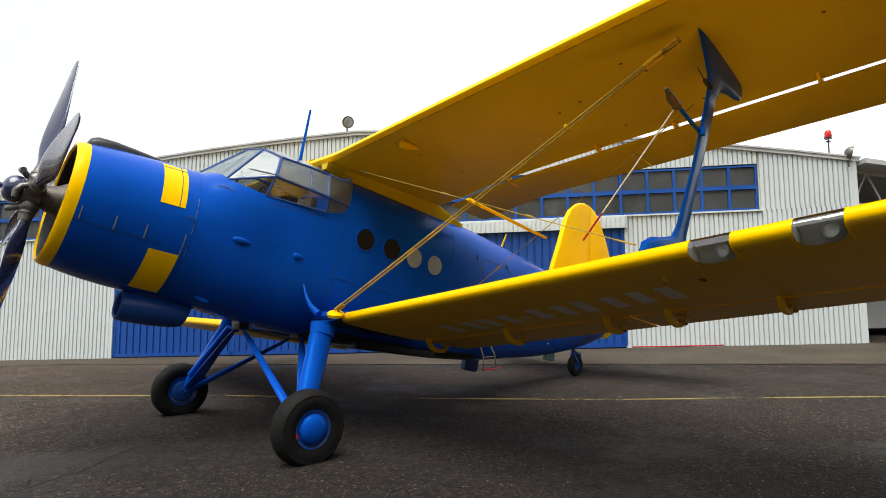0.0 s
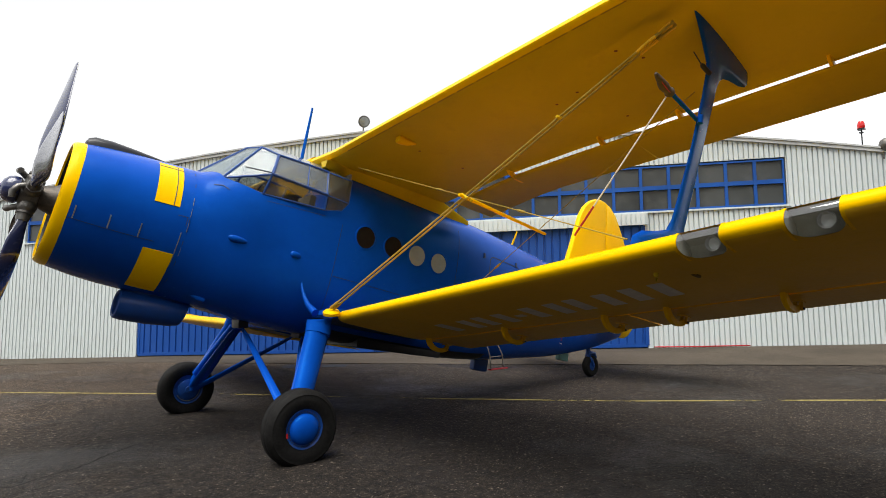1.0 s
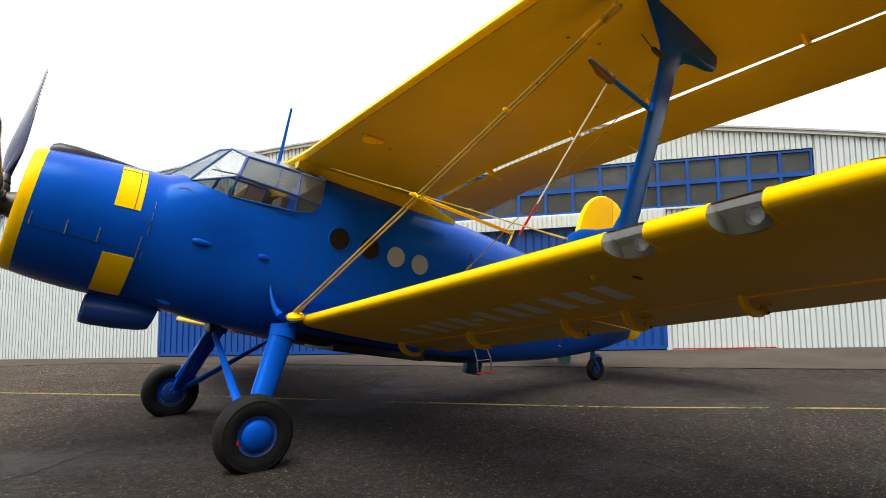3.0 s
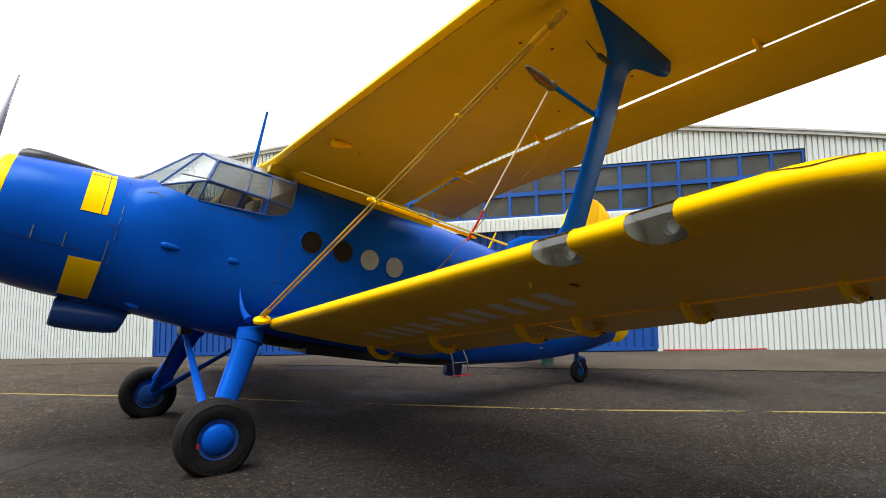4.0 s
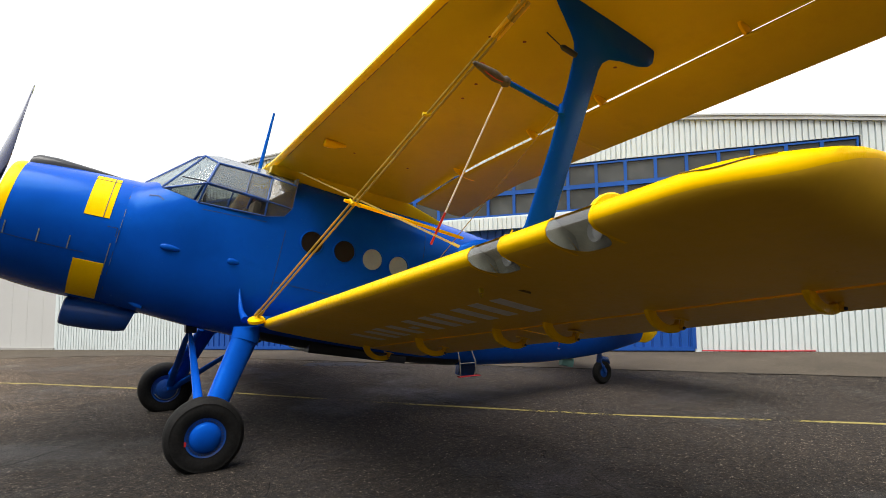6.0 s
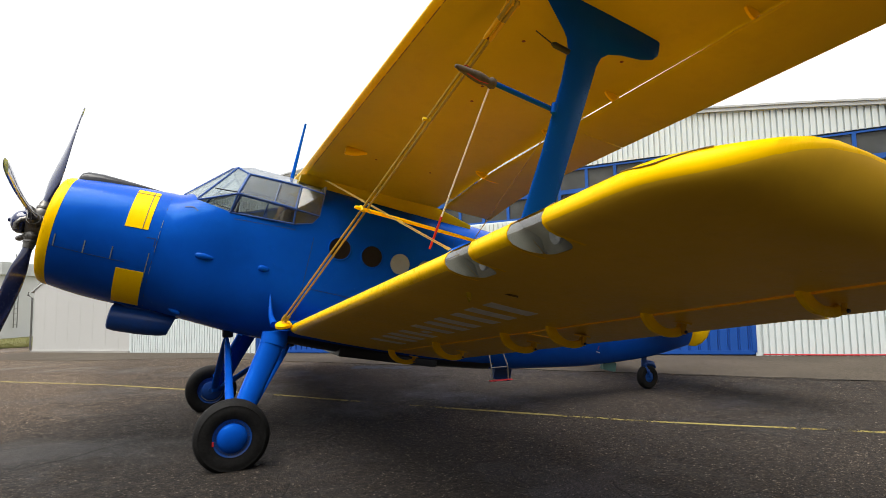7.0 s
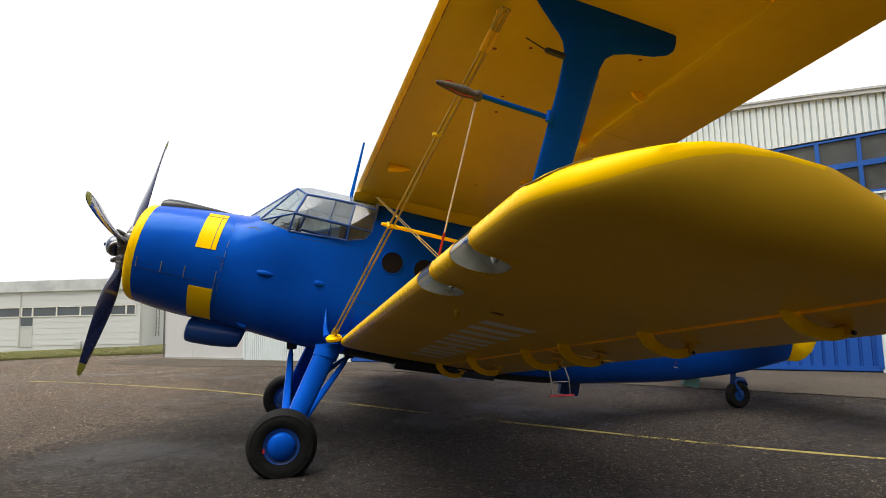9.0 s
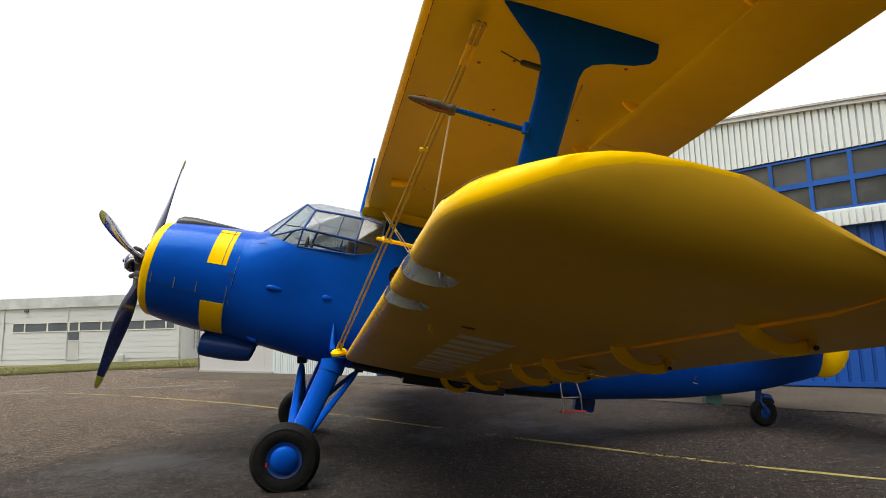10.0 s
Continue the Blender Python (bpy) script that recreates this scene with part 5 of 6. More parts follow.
F0, F1, T0, T1 = (0.80, 0, 0.86), (0.615, 0.47, 0.765), (0.27, 0, 1.42), (0.205, 0.38, 1.37)
A0, A1, B0, B1, C0, C1, D0, D1 = (0.13, 0.80, 0.935), (0.045, 0.62, 1.27), (-0.35, 0.825, 0.93), (-0.38, 0.66, 1.285), (-0.64, 0.83, 0.925), (-0.66, 0.67, 1.29), (-0.98, 0.825, 0.92), (-0.98, 0.80, 1.25)
A2, C2, D2, F2 = (0.16, 0.72, 0.675), (-0.655, 0.82, 0.72), (-0.90, 0.82, 0.79), (0.56, 0.52, 0.735)
R0, R1, R2 = (-0.10, 0, 1.47), (-0.62, 0, 1.47), (-0.98, 0, 1.46)
canopy = bmesh.new()
for side in (1, -1):
    for a, b, w in ((F1, T1, .05), (A0, A1, .06), (B0, B1, .028), (C0, C1, .05), (F1, A0, .04), (A0, B0, .06), (B0, C0, .06), (C0, D0, .026), (T1, A1, .045), (A1, B1, .055), (B1, C1, .055), (C1, D1, .03), (A0, A2, .04), (C0, C2, .04), (F1, F2, .03), (F2, A2, .035), (A2, C2, .04), (C2, D2, .016), (D2, D0, .014), (D0, D1, .014), (T1, T0, .04), (F1, F0, .035)):
        tube(canopy, [both(a, side), both(b, side)], w * 0.34, 8)
tube(canopy, [W(*F0), W(*T0)], 0.018, 8)
tube(canopy, [W(*T0), W(*R0), W(*R1)], 0.02, 8)
canopy = pp("canopy_frame", canopy, CANOPYM, "blue-framed glazed cockpit canopy")
for side in (1, -1):
    for nm, q, mt in (("windscreen", (F0, F1, T1, T0), PANE), ("quarter_pane", (F1, A0, A1, T1), PANE), ("side_pane", (A0, B0, B1, A1), SIDEGLASS), ("side_pane", (B0, C0, C1, B1), SIDEGLASS), ("rear_pane", (C0, D0, D1, C1), REARGLASS), ("lower_pane", (F1, F2, A2, A0), PANE_DIM), ("lower_pane", (A2, C2, C0, A0), PANE_DIM), ("lower_pane", (C2, D2, D0, C0), REARGLASS)):
        bm = bmesh.new()
        sheet(bm, [both(p, side) for p in q], 0.006)
        ob = pp(nm, bm, mt, "", canopy)
        ob.visible_shadow = False
    bm = bmesh.new()
    m1, m2 = (0.02, 0.36, 1.43), (-0.62, 0.38, 1.44)
    rows = [[T0, R0, R1, R2], [T1, m1, m2, (-0.98, 0.4, 1.43)], [T1, A1, C1, D1]]
    vs = [[bm.verts.new(both(p, side) + Vector((0, 0, 0.005))) for p in r] for r in rows]
    for a, b in zip(vs, vs[1:]):
        for i in range(3):
            bm.faces.new((a[i], a[i + 1], b[i + 1], b[i]))
    bmesh.ops.solidify(bm, geom=list(bm.faces), thickness=0.008)
    pp("canopy_roof", bm, ROOFGLASS, "milky grey canopy roof panel", canopy).visible_shadow = False
    # wiper
    bm = bmesh.new()
    tube(bm, [both((0.13, 0.80, 0.955), side), both((0.30, 0.70, 0.955), side), both((0.42, 0.62, 0.96), side)], 0.008, 6)
    pp("wiper", bm, BLACK, "", canopy)
    # paint worn to bare metal along two posts
    for a, b in ((B0, B1), (C0, C1), (A0, B0)):
        bm = bmesh.new()
        pa, pb = both(a, side), both(b, side)
        k = Vector((0, side * 0.018, 0.004))
        tube(bm, [pa + (pb - pa) * 0.12 + k, pa + (pb - pa) * 0.9 + k], 0.004, 6)
        pp("worn_edge", bm, WORN, "", canopy)
# bulkhead, floor, seats, panel
bm = bmesh.new()
loft(bm, [[W(s, -w, 0.30), W(s, w, 0.30), W(s, w, 0.28), W(s, -w, 0.28)] for s, w in ((0.6, 0.6), (-0.98, 0.74))])
pp("cockpit_floor", bm, CABIN)
bm = bmesh.new()
sheet(bm, [W(-0.99, -0.74, -0.1), W(-0.99, 0.74, -0.1), W(-0.99, 0.7, 1.38), W(-0.99, -0.7, 1.38)], 0.03)
pp("bulkhead", bm, CABIN)
bm = bmesh.new()
loft(bm, [[W(s, -w, h), W(s, -w * 0.8, h + 0.12), W(s, w * 0.8, h + 0.12), W(s, w, h)] for s, w, h in ((0.62, 0.42, 0.60), (0.35, 0.62, 0.62), (0.28, 0.62, 0.58))])
pp("instrument_panel", bm, BLACK)
for y in (0.38, -0.38):
    bm = bmesh.new()
    for lo, hi in (((-0.62, y - 0.2, 0.50), (-0.52, y + 0.2, 0.94)), ((-0.56, y - 0.2, 0.46), (-0.1, y + 0.2, 0.56))):
        vs = box(bm, lo, hi, None, 0.03)
        for v in set(vs):
            v.co = W(*v.co)
    pp("pilot_seat", bm, SEATM, "dark brown pilot seat")
    bm = bmesh.new()
    c = W(0.08, y, 0.76)
    pts = [c + (W(0, math.cos(a), math.sin(a)) - W(0, 0, 0)) * 0.13 for a in [2 * math.pi * i / 16 for i in range(17)]]
    tube(bm, pts, 0.012, 6)
    tube(bm, [c, W(0.22, y, 0.60)], 0.015, 6)
    pp("control_wheel", bm, BLACK)

# aerial mast and small roof fittings
bm = bmesh.new()
tube(bm, [W(-0.585, -0.17, 1.45), W(-0.595, -0.27, 2.52)], [0.03, 0.016], 10, 0.5)
pp("aerial_mast", bm, BLUE, "slim blue aerial mast")
bm = bmesh.new()
tube(bm, [W(-0.80, -0.2, 1.5), W(-0.86, -0.22, 1.74)], [0.022, 0.015], 8)
pp("aerial_stub", bm, BLUE)
bm = bmesh.new()
tube(bm, [W(-5.16, -0.15, 1.45), W(-5.36, -0.2, 1.97)], [0.035, 0.02], 10, 0.4)
pp("tail_aerial", bm, YELLOW, "short yellow blade aerial")

# blisters and joints on the side
for side in (1, -1):
    for s, h, ln, t in ((0.33, 0.02, 0.13, 0.035), (-0.42, 0.035, 0.085, 0.03)):
        y = side_y(s, h)
        bm = bmesh.new()
        rings = []
        for i in range(9):
            a = -1 + 2 * i / 8
            r = math.sqrt(max(0.0, 1 - a * a)) * (1.0 + 0.25 * a)
            rings.append([W(s + a * ln, side * (side_y(s + a * ln, h) - 0.01 + t * r * math.sin(math.pi * j / 8) + 0.008 * r), h + 0.042 * r * math.cos(math.pi * j / 8)) for j in range(9)])
        loft(bm, rings)
        pp("side_blister", bm, BLUE)


def skin_line(pts, wd, mat, name, side=1, lift=0.002):
    """A narrow joint on the body's side through (s, h) points."""
    bm = bmesh.new()
    fine = []
    for (s0, h0), (s1, h1) in zip(pts, pts[1:]):
        k = max(1, int(math.hypot(s1 - s0, h1 - h0) / 0.08))
        fine += [(s0 + (s1 - s0) * i / k, h0 + (h1 - h0) * i / k) for i in range(k)]
    fine.append(pts[-1])
    rings = []
    for i, (s, h) in enumerate(fine):
        q, r = fine[min(i + 1, len(fine) - 1)], fine[max(i - 1, 0)]
        d = Vector((q[0] - r[0], q[1] - r[1])).normalized()
        a, b = (s - d.y * wd / 2, h + d.x * wd / 2), (s + d.y * wd / 2, h - d.x * wd / 2)
        rings.append([W(a[0], side * (side_y(*a) + lift), a[1]), W(b[0], side * (side_y(*b) + lift), b[1]), W(b[0], side * (side_y(*b) - 0.01), b[1]), W(a[0], side * (side_y(*a) - 0.01), a[1])])
    loft(bm, rings)
    return pp(name, bm, mat)


def rounded(s0, s1, h0, h1, r=0.1):
    out = []
    for cs, ch, a0 in ((s1 - r, h1 - r, 0), (s0 + r, h1 - r, 90), (s0 + r, h0 + r, 180), (s1 - r, h0 + r, 270)):
        out += [(cs + r * math.cos(radians(a0 + k * 22.5)), ch + r * math.sin(radians(a0 + k * 22.5))) for k in range(5)]
    return out + out[:1]


skin_line(rounded(-4.72, -3.86, 0.1, 0.98), 0.018, SEAM, "door_joint")
skin_line([(-3.70, 0.98), (-3.70, 0.90)], 0.035, SEAM, "door_latch", 1, 0.02)
skin_line([(-4.58, 1.05), (-4.58, 0.97)], 0.035, SEAM, "door_latch", 1, 0.02)
skin_line([(-0.97, 0.62), (-0.97, -0.65)], 0.006, SEAM, "skin_joint")
skin_line([(0.10, 0.60), (-0.70, 0.655)], 0.006, SEAM, "skin_joint")
skin_line([(-3.1, 1.2), (-3.1, -0.5)], 0.006, SEAM, "skin_joint")
skin_line([(-1.0, -0.1), (-3.1, -0.1), (-5.5, 0.2)], 0.006, SEAM, "skin_joint")
skin_line([(-5.5, 1.2), (-5.5, -0.2)], 0.006, SEAM, "skin_joint")
skin_line([(0.72, 0.62), (0.62, 0.64), (0.55, 0.60)], 0.012, SEAM, "skin_joint", 1, 0.006)

# interplane strut
for side in (1, -1):
    bm = bmesh.new()
    rings = []
    for h, sf, sr, th in ((0.02, -1.20, -1.99, 0.10), (0.13, -1.22, -1.99, 0.10), (0.20, -1.32, -1.98, 0.088), (0.25, -1.50, -1.97, 0.078), (0.31, -1.66, -1.96, 0.055), (0.42, -1.705, -1.96, 0.042), (1.0, -1.735, -2.005, 0.04), (1.55, -1.76, -2.045, 0.04), (1.78, -1.755, -2.06, 0.042), (1.86, -1.725, -2.085, 0.046), (1.91, -1.68, -2.14, 0.05), (1.95, -1.63, -2.26, 0.052), (1.985, -1.59, -2.445, 0.052), (2.03, -1.535, -2.56, 0.052), (2.08, -1.48, -2.605, 0.052), (2.14, -1.42, -2.61, 0.052), (2.24, -1.34, -2.60, 0.06), (2.33, -1.27, -2.55, 0.056)):
        y = 5.07 + 0.235 * max(0, min(1, (h - 0.1) / 2.0))
        n = 22
        ring = []
        for i in range(n):
            a = 2 * math.pi * i / n
            x = (1 + math.cos(a)) / 2
            ring.append(W(sr + (sf - sr) * x, side * (y + 0.05 * x * min(1, h) + th * 0.5 * math.sin(a) * (0.75 + 0.5 * x)), h))
        rings.append(ring)
    loft(bm, rings)
    strut = pp("interplane_strut", bm, BLUE, "blue streamlined strut between the wings")
    bm = bmesh.new()
    for k in range(22):
        h = 0.5 + k * 0.055
        lathe(bm, W(-1.926 - (h - 0.5) * 0.076, side * (5.117 + 0.1175 * (h - 0.5)), h), (0, side, 0), [(0.010, 0.006), (0.023, 0.005), (0.025, 0)], 6)
    tagged(pp("rivet_row", bm, BLUE, "", strut), kind="stuff")
    if side > 0:
        bm = bmesh.new()
        tube(bm, [W(-1.74, 5.27, 1.31), W(-1.20, 5.305, 1.31)], 0.019, 10)
        tube(bm, [W(-1.735, 5.30, 1.27), W(-1.735, 5.30, 1.345)], 0.024, 10)
        arm = pp("pitot_arm", bm, BLUE, "", strut)
        bm = bmesh.new()
        tube(bm, [W(-1.23, 5.303, 1.305), W(-1.20, 5.304, 1.303), W(-1.175, 5.306, 1.30), W(-1.14, 5.308, 1.302), W(-1.10, 5.312, 1.303), W(-1.06, 5.318, 1.302), W(-1.00, 5.335, 1.298), W(-0.95, 5.345, 1.296), W(-0.915, 5.352, 1.296), W(-0.90, 5.355, 1.296)], [0.034, 0.042, 0.030, 0.036, 0.040, 0.036, 0.028, 0.022, 0.016, 0.010], 12)
        cover = pp("pitot_cover", bm, rough_mat("dark_cloth_cover", (0.045, 0.035, 0.025), (0.11, 0.09, 0.07), 0.9, 30), "dark cloth cover on the pitot tube", arm)
        bm = bmesh.new()
        tube(bm, [W(-1.17, 5.33, 1.275), W(-1.10, 5.345, 1.262), W(-1.03, 5.35, 1.27), W(-0.97, 5.35, 1.285)], 0.003, 6)
        tube(bm, [W(-1.04, 5.31, 1.335), W(-1.0, 5.31, 1.352), W(-0.97, 5.33, 1.335)], 0.004, 6)
        pp("cover_ribbon", bm, REDP, "faded red tie ribbon", arm)
        bm = bmesh.new()
        tube(bm, [W(-1.75, 5.345, 1.745), W(-1.62, 5.347, 1.75), W(-1.60, 5.347, 1.75)], [0.022, 0.022, 0.012], 10)
        tube(bm, [W(-1.60, 5.347, 1.75), W(-1.45, 5.35, 1.79)], 0.005, 6)
        pp("sensor_stub", bm, BLACK, "", strut)

# warning pole with a red end, hung from the pitot cover
a, b = Vector((-1.462, 5.302, 3.345)), Vector((-1.338, 4.44, 2.268))
m = a + (b - a) * 0.78
bm = bmesh.new()
tube(bm, [a, m], 0.007, 8)
pole = tagged(part("warning_pole", bm, WHITEP), "thin white pole with a red end hanging from the pitot cover", "pole")
bm = bmesh.new()
tube(bm, [m, b], 0.010, 8)
part("red_end", bm, REDP, pole, "red painted end")


# bracing
def wire(name, a, b, r, off, mat=YELLOW, n=2, label=""):
    for k in range(n):
        d = Vector(off) * (k - (n - 1) / 2)
        bm = bmesh.new()
        a2, b2 = Vector(a) + d, Vector(b) + d
        ax = (b2 - a2).normalized()
        tube(bm, [a2, a2 + ax * 0.12, a2 + ax * 0.14, b2 - ax * 0.2, b2 - ax * 0.18, b2], [r * 1.8, r * 1.8, r, r, r * 1.7, r * 1.7], 8)
        pp(name, bm, mat, label)


for side in (1, -1):
    wire("bracing_wire", (-0.60, side * 1.42, 1.61), (-1.716, side * 5.25, 4.03), 0.0105, (0.040, 0, 0.013), WIREM, 2, "yellow streamlined bracing wire")
    top, foot_end = Vector((-1.716, side * 5.25, 4.03)), Vector((-0.60, side * 1.42, 1.61))
    ax = (foot_end - top).normalized()
    for k in (-0.5, 0.5):
        o = top + Vector((0.044, 0, 0.014)) * k
        bm = bmesh.new()
        tube(bm, [o + ax * 0.16, o + ax * 0.18, o + ax * 0.34, o + ax * 0.37], [0.010, 0.017, 0.016, 0.008], 10)
        for d in (-1, 1):
            tube(bm, [o + ax * 0.16, o + ax * 0.12 + Vector((0.016 * d, 0, 0.006 * d)), o + ax * 0.02 + Vector((0.016 * d, 0, 0.006 * d))], 0.008, 8)
        tube(bm, [o + ax * 0.035 - Vector((0.035, 0, 0)), o + ax * 0.035 + Vector((0.035, 0, 0))], 0.010, 8)
        pp("turnbuckle", bm, YELLOW_DIM_SOILED, "dim soiled yellow turnbuckle fork")
    wire("bracing_wire", (-1.22, side * 1.0, 3.50), (-1.34, side * 4.95, 2.19), 0.0042, (0.028, 0, 0.0), WIREM)
    wire("bracing_wire", (-2.32, side * 1.0, 1.25), (-2.55, side * 5.0, 3.70), 0.0045, (0.05, 0, 0.02), WIREM, 1)
    for root, tip, at in (((-1.22, 1.0, 3.50), (-1.34, 4.95, 2.19), (0.05, 0.42, 0.72)), ((-2.32, 1.0, 1.25), (-2.55, 5.0, 3.70), (0.22, 0.36))):
        p0, p1 = Vector((root[0], side * root[1], root[2])), Vector((tip[0], side * tip[1], tip[2]))
        d = (p1 - p0).normalized()
        for f in at:
            c = p0 + (p1 - p0) * f
            bm = bmesh.new()
            tube(bm, [c - d * 0.06, c - d * 0.05, c - d * 0.02, c + d * 0.02, c + d * 0.05, c + d * 0.06], [0.006, 0.011, 0.014, 0.014, 0.011, 0.006], 8)
            pp("wire_coupling", bm, WIREM, "")
    bm = bmesh.new()
    tube(bm, [(-1.03, side * 3.255, 2.778), (-1.06, side * 3.25, 2.772), (-2.36, side * 3.245, 2.47), (-2.39, side * 3.245, 2.463)], [0.015, 0.020, 0.018, 0.013], 10)
    rod = pp("spreader_rod", bm, YELLOW, "yellow spreader rod between the bracing wires")
    bm = bmesh.new()
    tube(bm, [(-1.10, side * 3.22, 2.79), (-1.10, side * 3.30, 2.735)], 0.018, 8)
    tube(bm, [(-1.17, side * 3.23, 2.77), (-1.175, side * 3.29, 2.72)], 0.014, 8)
    pp("wire_clamp", bm, YELLOW_OLD, "", rod)
    bm = bmesh.new()
    c = Vector((-1.403, side * 4.252, 3.404))
    box(bm, (-0.036, -0.014, -0.014), (0.036, 0.014, 0.014), Matrix.Translation(c) @ pose(0, 0, 0, side * 30, 0, 0), 0.005)
    pp("wire_clamp", bm, YELLOW_OLD)

# landing lights let into the lower wing's leading edge
for ya, yb in LIGHTS:
    rings = []
    for y in (ya, ya + (yb - ya) / 2, yb):
        a, b, t, g = low_section(y, 1)
        row = foil(a, b, 0.19, 0.125, 0, g, 18)
        rings.append(list(reversed(row[:3])) + list(reversed(row[-6:])))
    bm = bmesh.new()
    loft(bm, rings, closed=False, cap=False)
    bmesh.ops.solidify(bm, geom=list(bm.faces), thickness=0.003)
    light = pp("landing_light", bm, LENS, "landing light behind a clear cover in the leading edge", low_left)
    light.visible_shadow = False
    bm = bmesh.new()
    inner = []
    for y in (ya + 0.001, yb - 0.001):
        a, b, t, g = low_section(y, 1)
        row = foil((a[0] - 0.004, a[1], a[2]), b, 0.17, 0.112, 0, g, 18)
        inner.append([row[2], W(a[0] - 0.20, y, a[2] + 0.02), row[-6]])
    for q in inner:
        bm.faces.new([bm.verts.new(p) for p in q] + [])
    loft(bm, inner, closed=False, cap=False)
    for y in (ya + 0.002, yb - 0.002):
        a, b, t, g = low_section(y, 1)
        row = foil(a, b, 0.188, 0.123, 0, g, 18)
        bm.faces.new([bm.verts.new(p) for p in list(reversed(row[:3])) + list(reversed(row[-6:]))])
    pp("lamp_well", bm, WELL, "", light)
    bm = bmesh.new()
    a, b, t, g = low_section((ya + yb) / 2, 1)
    c = W(a[0] - 0.185, (ya + yb) / 2 + 0.04, a[2] + 0.004)
    ax = W(1, -0.10, -0.30) - W(0, 0, 0)
    lathe(bm, c, ax, [(-0.02, 0.02), (-0.005, 0.038), (0.02, 0.052), (0.03, 0.056), (0.034, 0.051), (0.01, 0.040), (0.0, 0)], 24)
    pp("reflector", bm, REFLECTOR, "", light)
    # skin rounding off the cover's lower corners
    cor = [foil(*low_section(y, 1)[:2], 0.191, 0.126, 0, low_section(y, 1)[3], 18) for y in (ya, yb)]
    for e, w in ((0, 1), (1, -1)):
        bm = bmesh.new()
        fan = []
        for k in range(7):
            q = math.pi / 2 * k / 6
            fy, fx = 0.40 * (1 - math.sin(q)), 1.9 * (1 - math.cos(q))
            y = fy if w > 0 else 1 - fy
            pa, pb = (r[-6 + int(fx)].lerp(r[-5 + int(fx)], fx - int(fx)) for r in cor)
            fan.append(bm.verts.new(pa.lerp(pb, y)))
        hub = bm.verts.new(cor[e][-6])
        for p, q in zip(fan, fan[1:]):
            bm.faces.new((hub, p, q))
        bmesh.ops.solidify(bm, geom=list(bm.faces), thickness=0.003)
        pp("cover_corner", bm, YELLOW_DIM_SOILED, "", light)
    # riveted rim strips beside the cover
    for y0 in (ya - 0.022, yb + 0.002):
        bm = bmesh.new()
        rings = []
        for y in (y0, y0 + 0.02):
            a, b, t, g = low_section(y, 1)
            row = foil((a[0] + 0.003, a[1], a[2]), b, 0.196, 0.131, 0, g, 18)
            rings.append(list(reversed(row[:3])) + list(reversed(row[-6:])))
        loft(bm, rings, closed=False, cap=False)
        bmesh.ops.solidify(bm, geom=list(bm.faces), thickness=0.004)
        pp("cover_rim", bm, YELLOW, "", light)

# fittings under the lower wing
bm = bmesh.new()
c = low_surface(5.217, 0.18)
tube(bm, [c + Vector((0, 0, 0.01)), c - Vector((0, 0, 0.03))], [0.02, 0.018], 10)
tube(bm, [c - Vector((0, 0, 0.035)) + Vector((0.012, 0, 0)), c - Vector((0, 0, 0.06)), c - Vector((0, 0, 0.035)) - Vector((0.012, 0, 0))], 0.006, 6)
pp("tie_down_ring", bm, YELLOW_OLD, "", low_left)
bm = bmesh.new()
c = low_surface(5.415, 0.28)
lathe(bm, c, W(0, -0.14, -1) - W(0, 0, 0), [(-0.01, 0.046), (0.002, 0.046), (0.003, 0.0)], 20)
pp("access_slot", bm, PANELGAP, "", low_left)
bm = bmesh.new()
lathe(bm, low_surface(6.95, 0.07) + Vector((0, 0, 0.03)), (1, 0.5, -0.3), [(0, 0.006), (0.006, 0.005), (0.007, 0)], 8)
pp("wing_rivet", bm, RUST, "", low_left)
# curved access panel joint on the wing tip's nose
bm = bmesh.new()
pts = []
for i in range(21):
    f = i / 20
    y = 6.93 + 0.32 * f
    x = 0.004 + 0.05 * (f - 0.45) ** 2
    a, b, t, g = low_section(y, 1)
    p = Vector(a) + (Vector(b) - Vector(a)) * x
    pts.append(W(p.x, p.y, p.z + prof(x) * 0.19 * t))
tube(bm, pts, 0.003, 6)
pp("tip_panel_joint", bm, PANELGAP, "", low_left)
# faded writing under the lower wing, as plain bars
for ya, yb, x0, x1 in ((2.32, 2.80, 0.34, 0.52), (2.92, 3.34, 0.33, 0.51), (3.62, 4.05, 0.31, 0.50), (4.16, 4.60, 0.30, 0.49), (4.74, 5.14, 0.29, 0.48)):
    for y0, y1 in ((ya, ya + 0.13), (yb - 0.13, yb)):
        bm = bmesh.new()
        loft(bm, [[low_surface(yy, x0 + (x1 - x0) * k / 8) - Vector((0, 0, 0.003)) for k in range(9)] + [low_surface(yy, x0 + (x1 - x0) * k / 8) + Vector((0, 0, 0.004)) for k in range(8, -1, -1)] for yy in (y0, y1)])
        pp("faded_bar", bm, GREYTXT, "faded pale grey painted bar", low_left)
bm = bmesh.new()
loft(bm, [[low_surface(yy, 0.40 + 0.04 * k / 3) - Vector((0, 0, 0.003)) for k in range(4)] + [low_surface(yy, 0.40 + 0.04 * k / 3) + Vector((0, 0, 0.004)) for k in range(3, -1, -1)] for yy in (3.42, 3.53)])
pp("faded_bar", bm, GREYTXT, "faded pale grey painted bar", low_left)
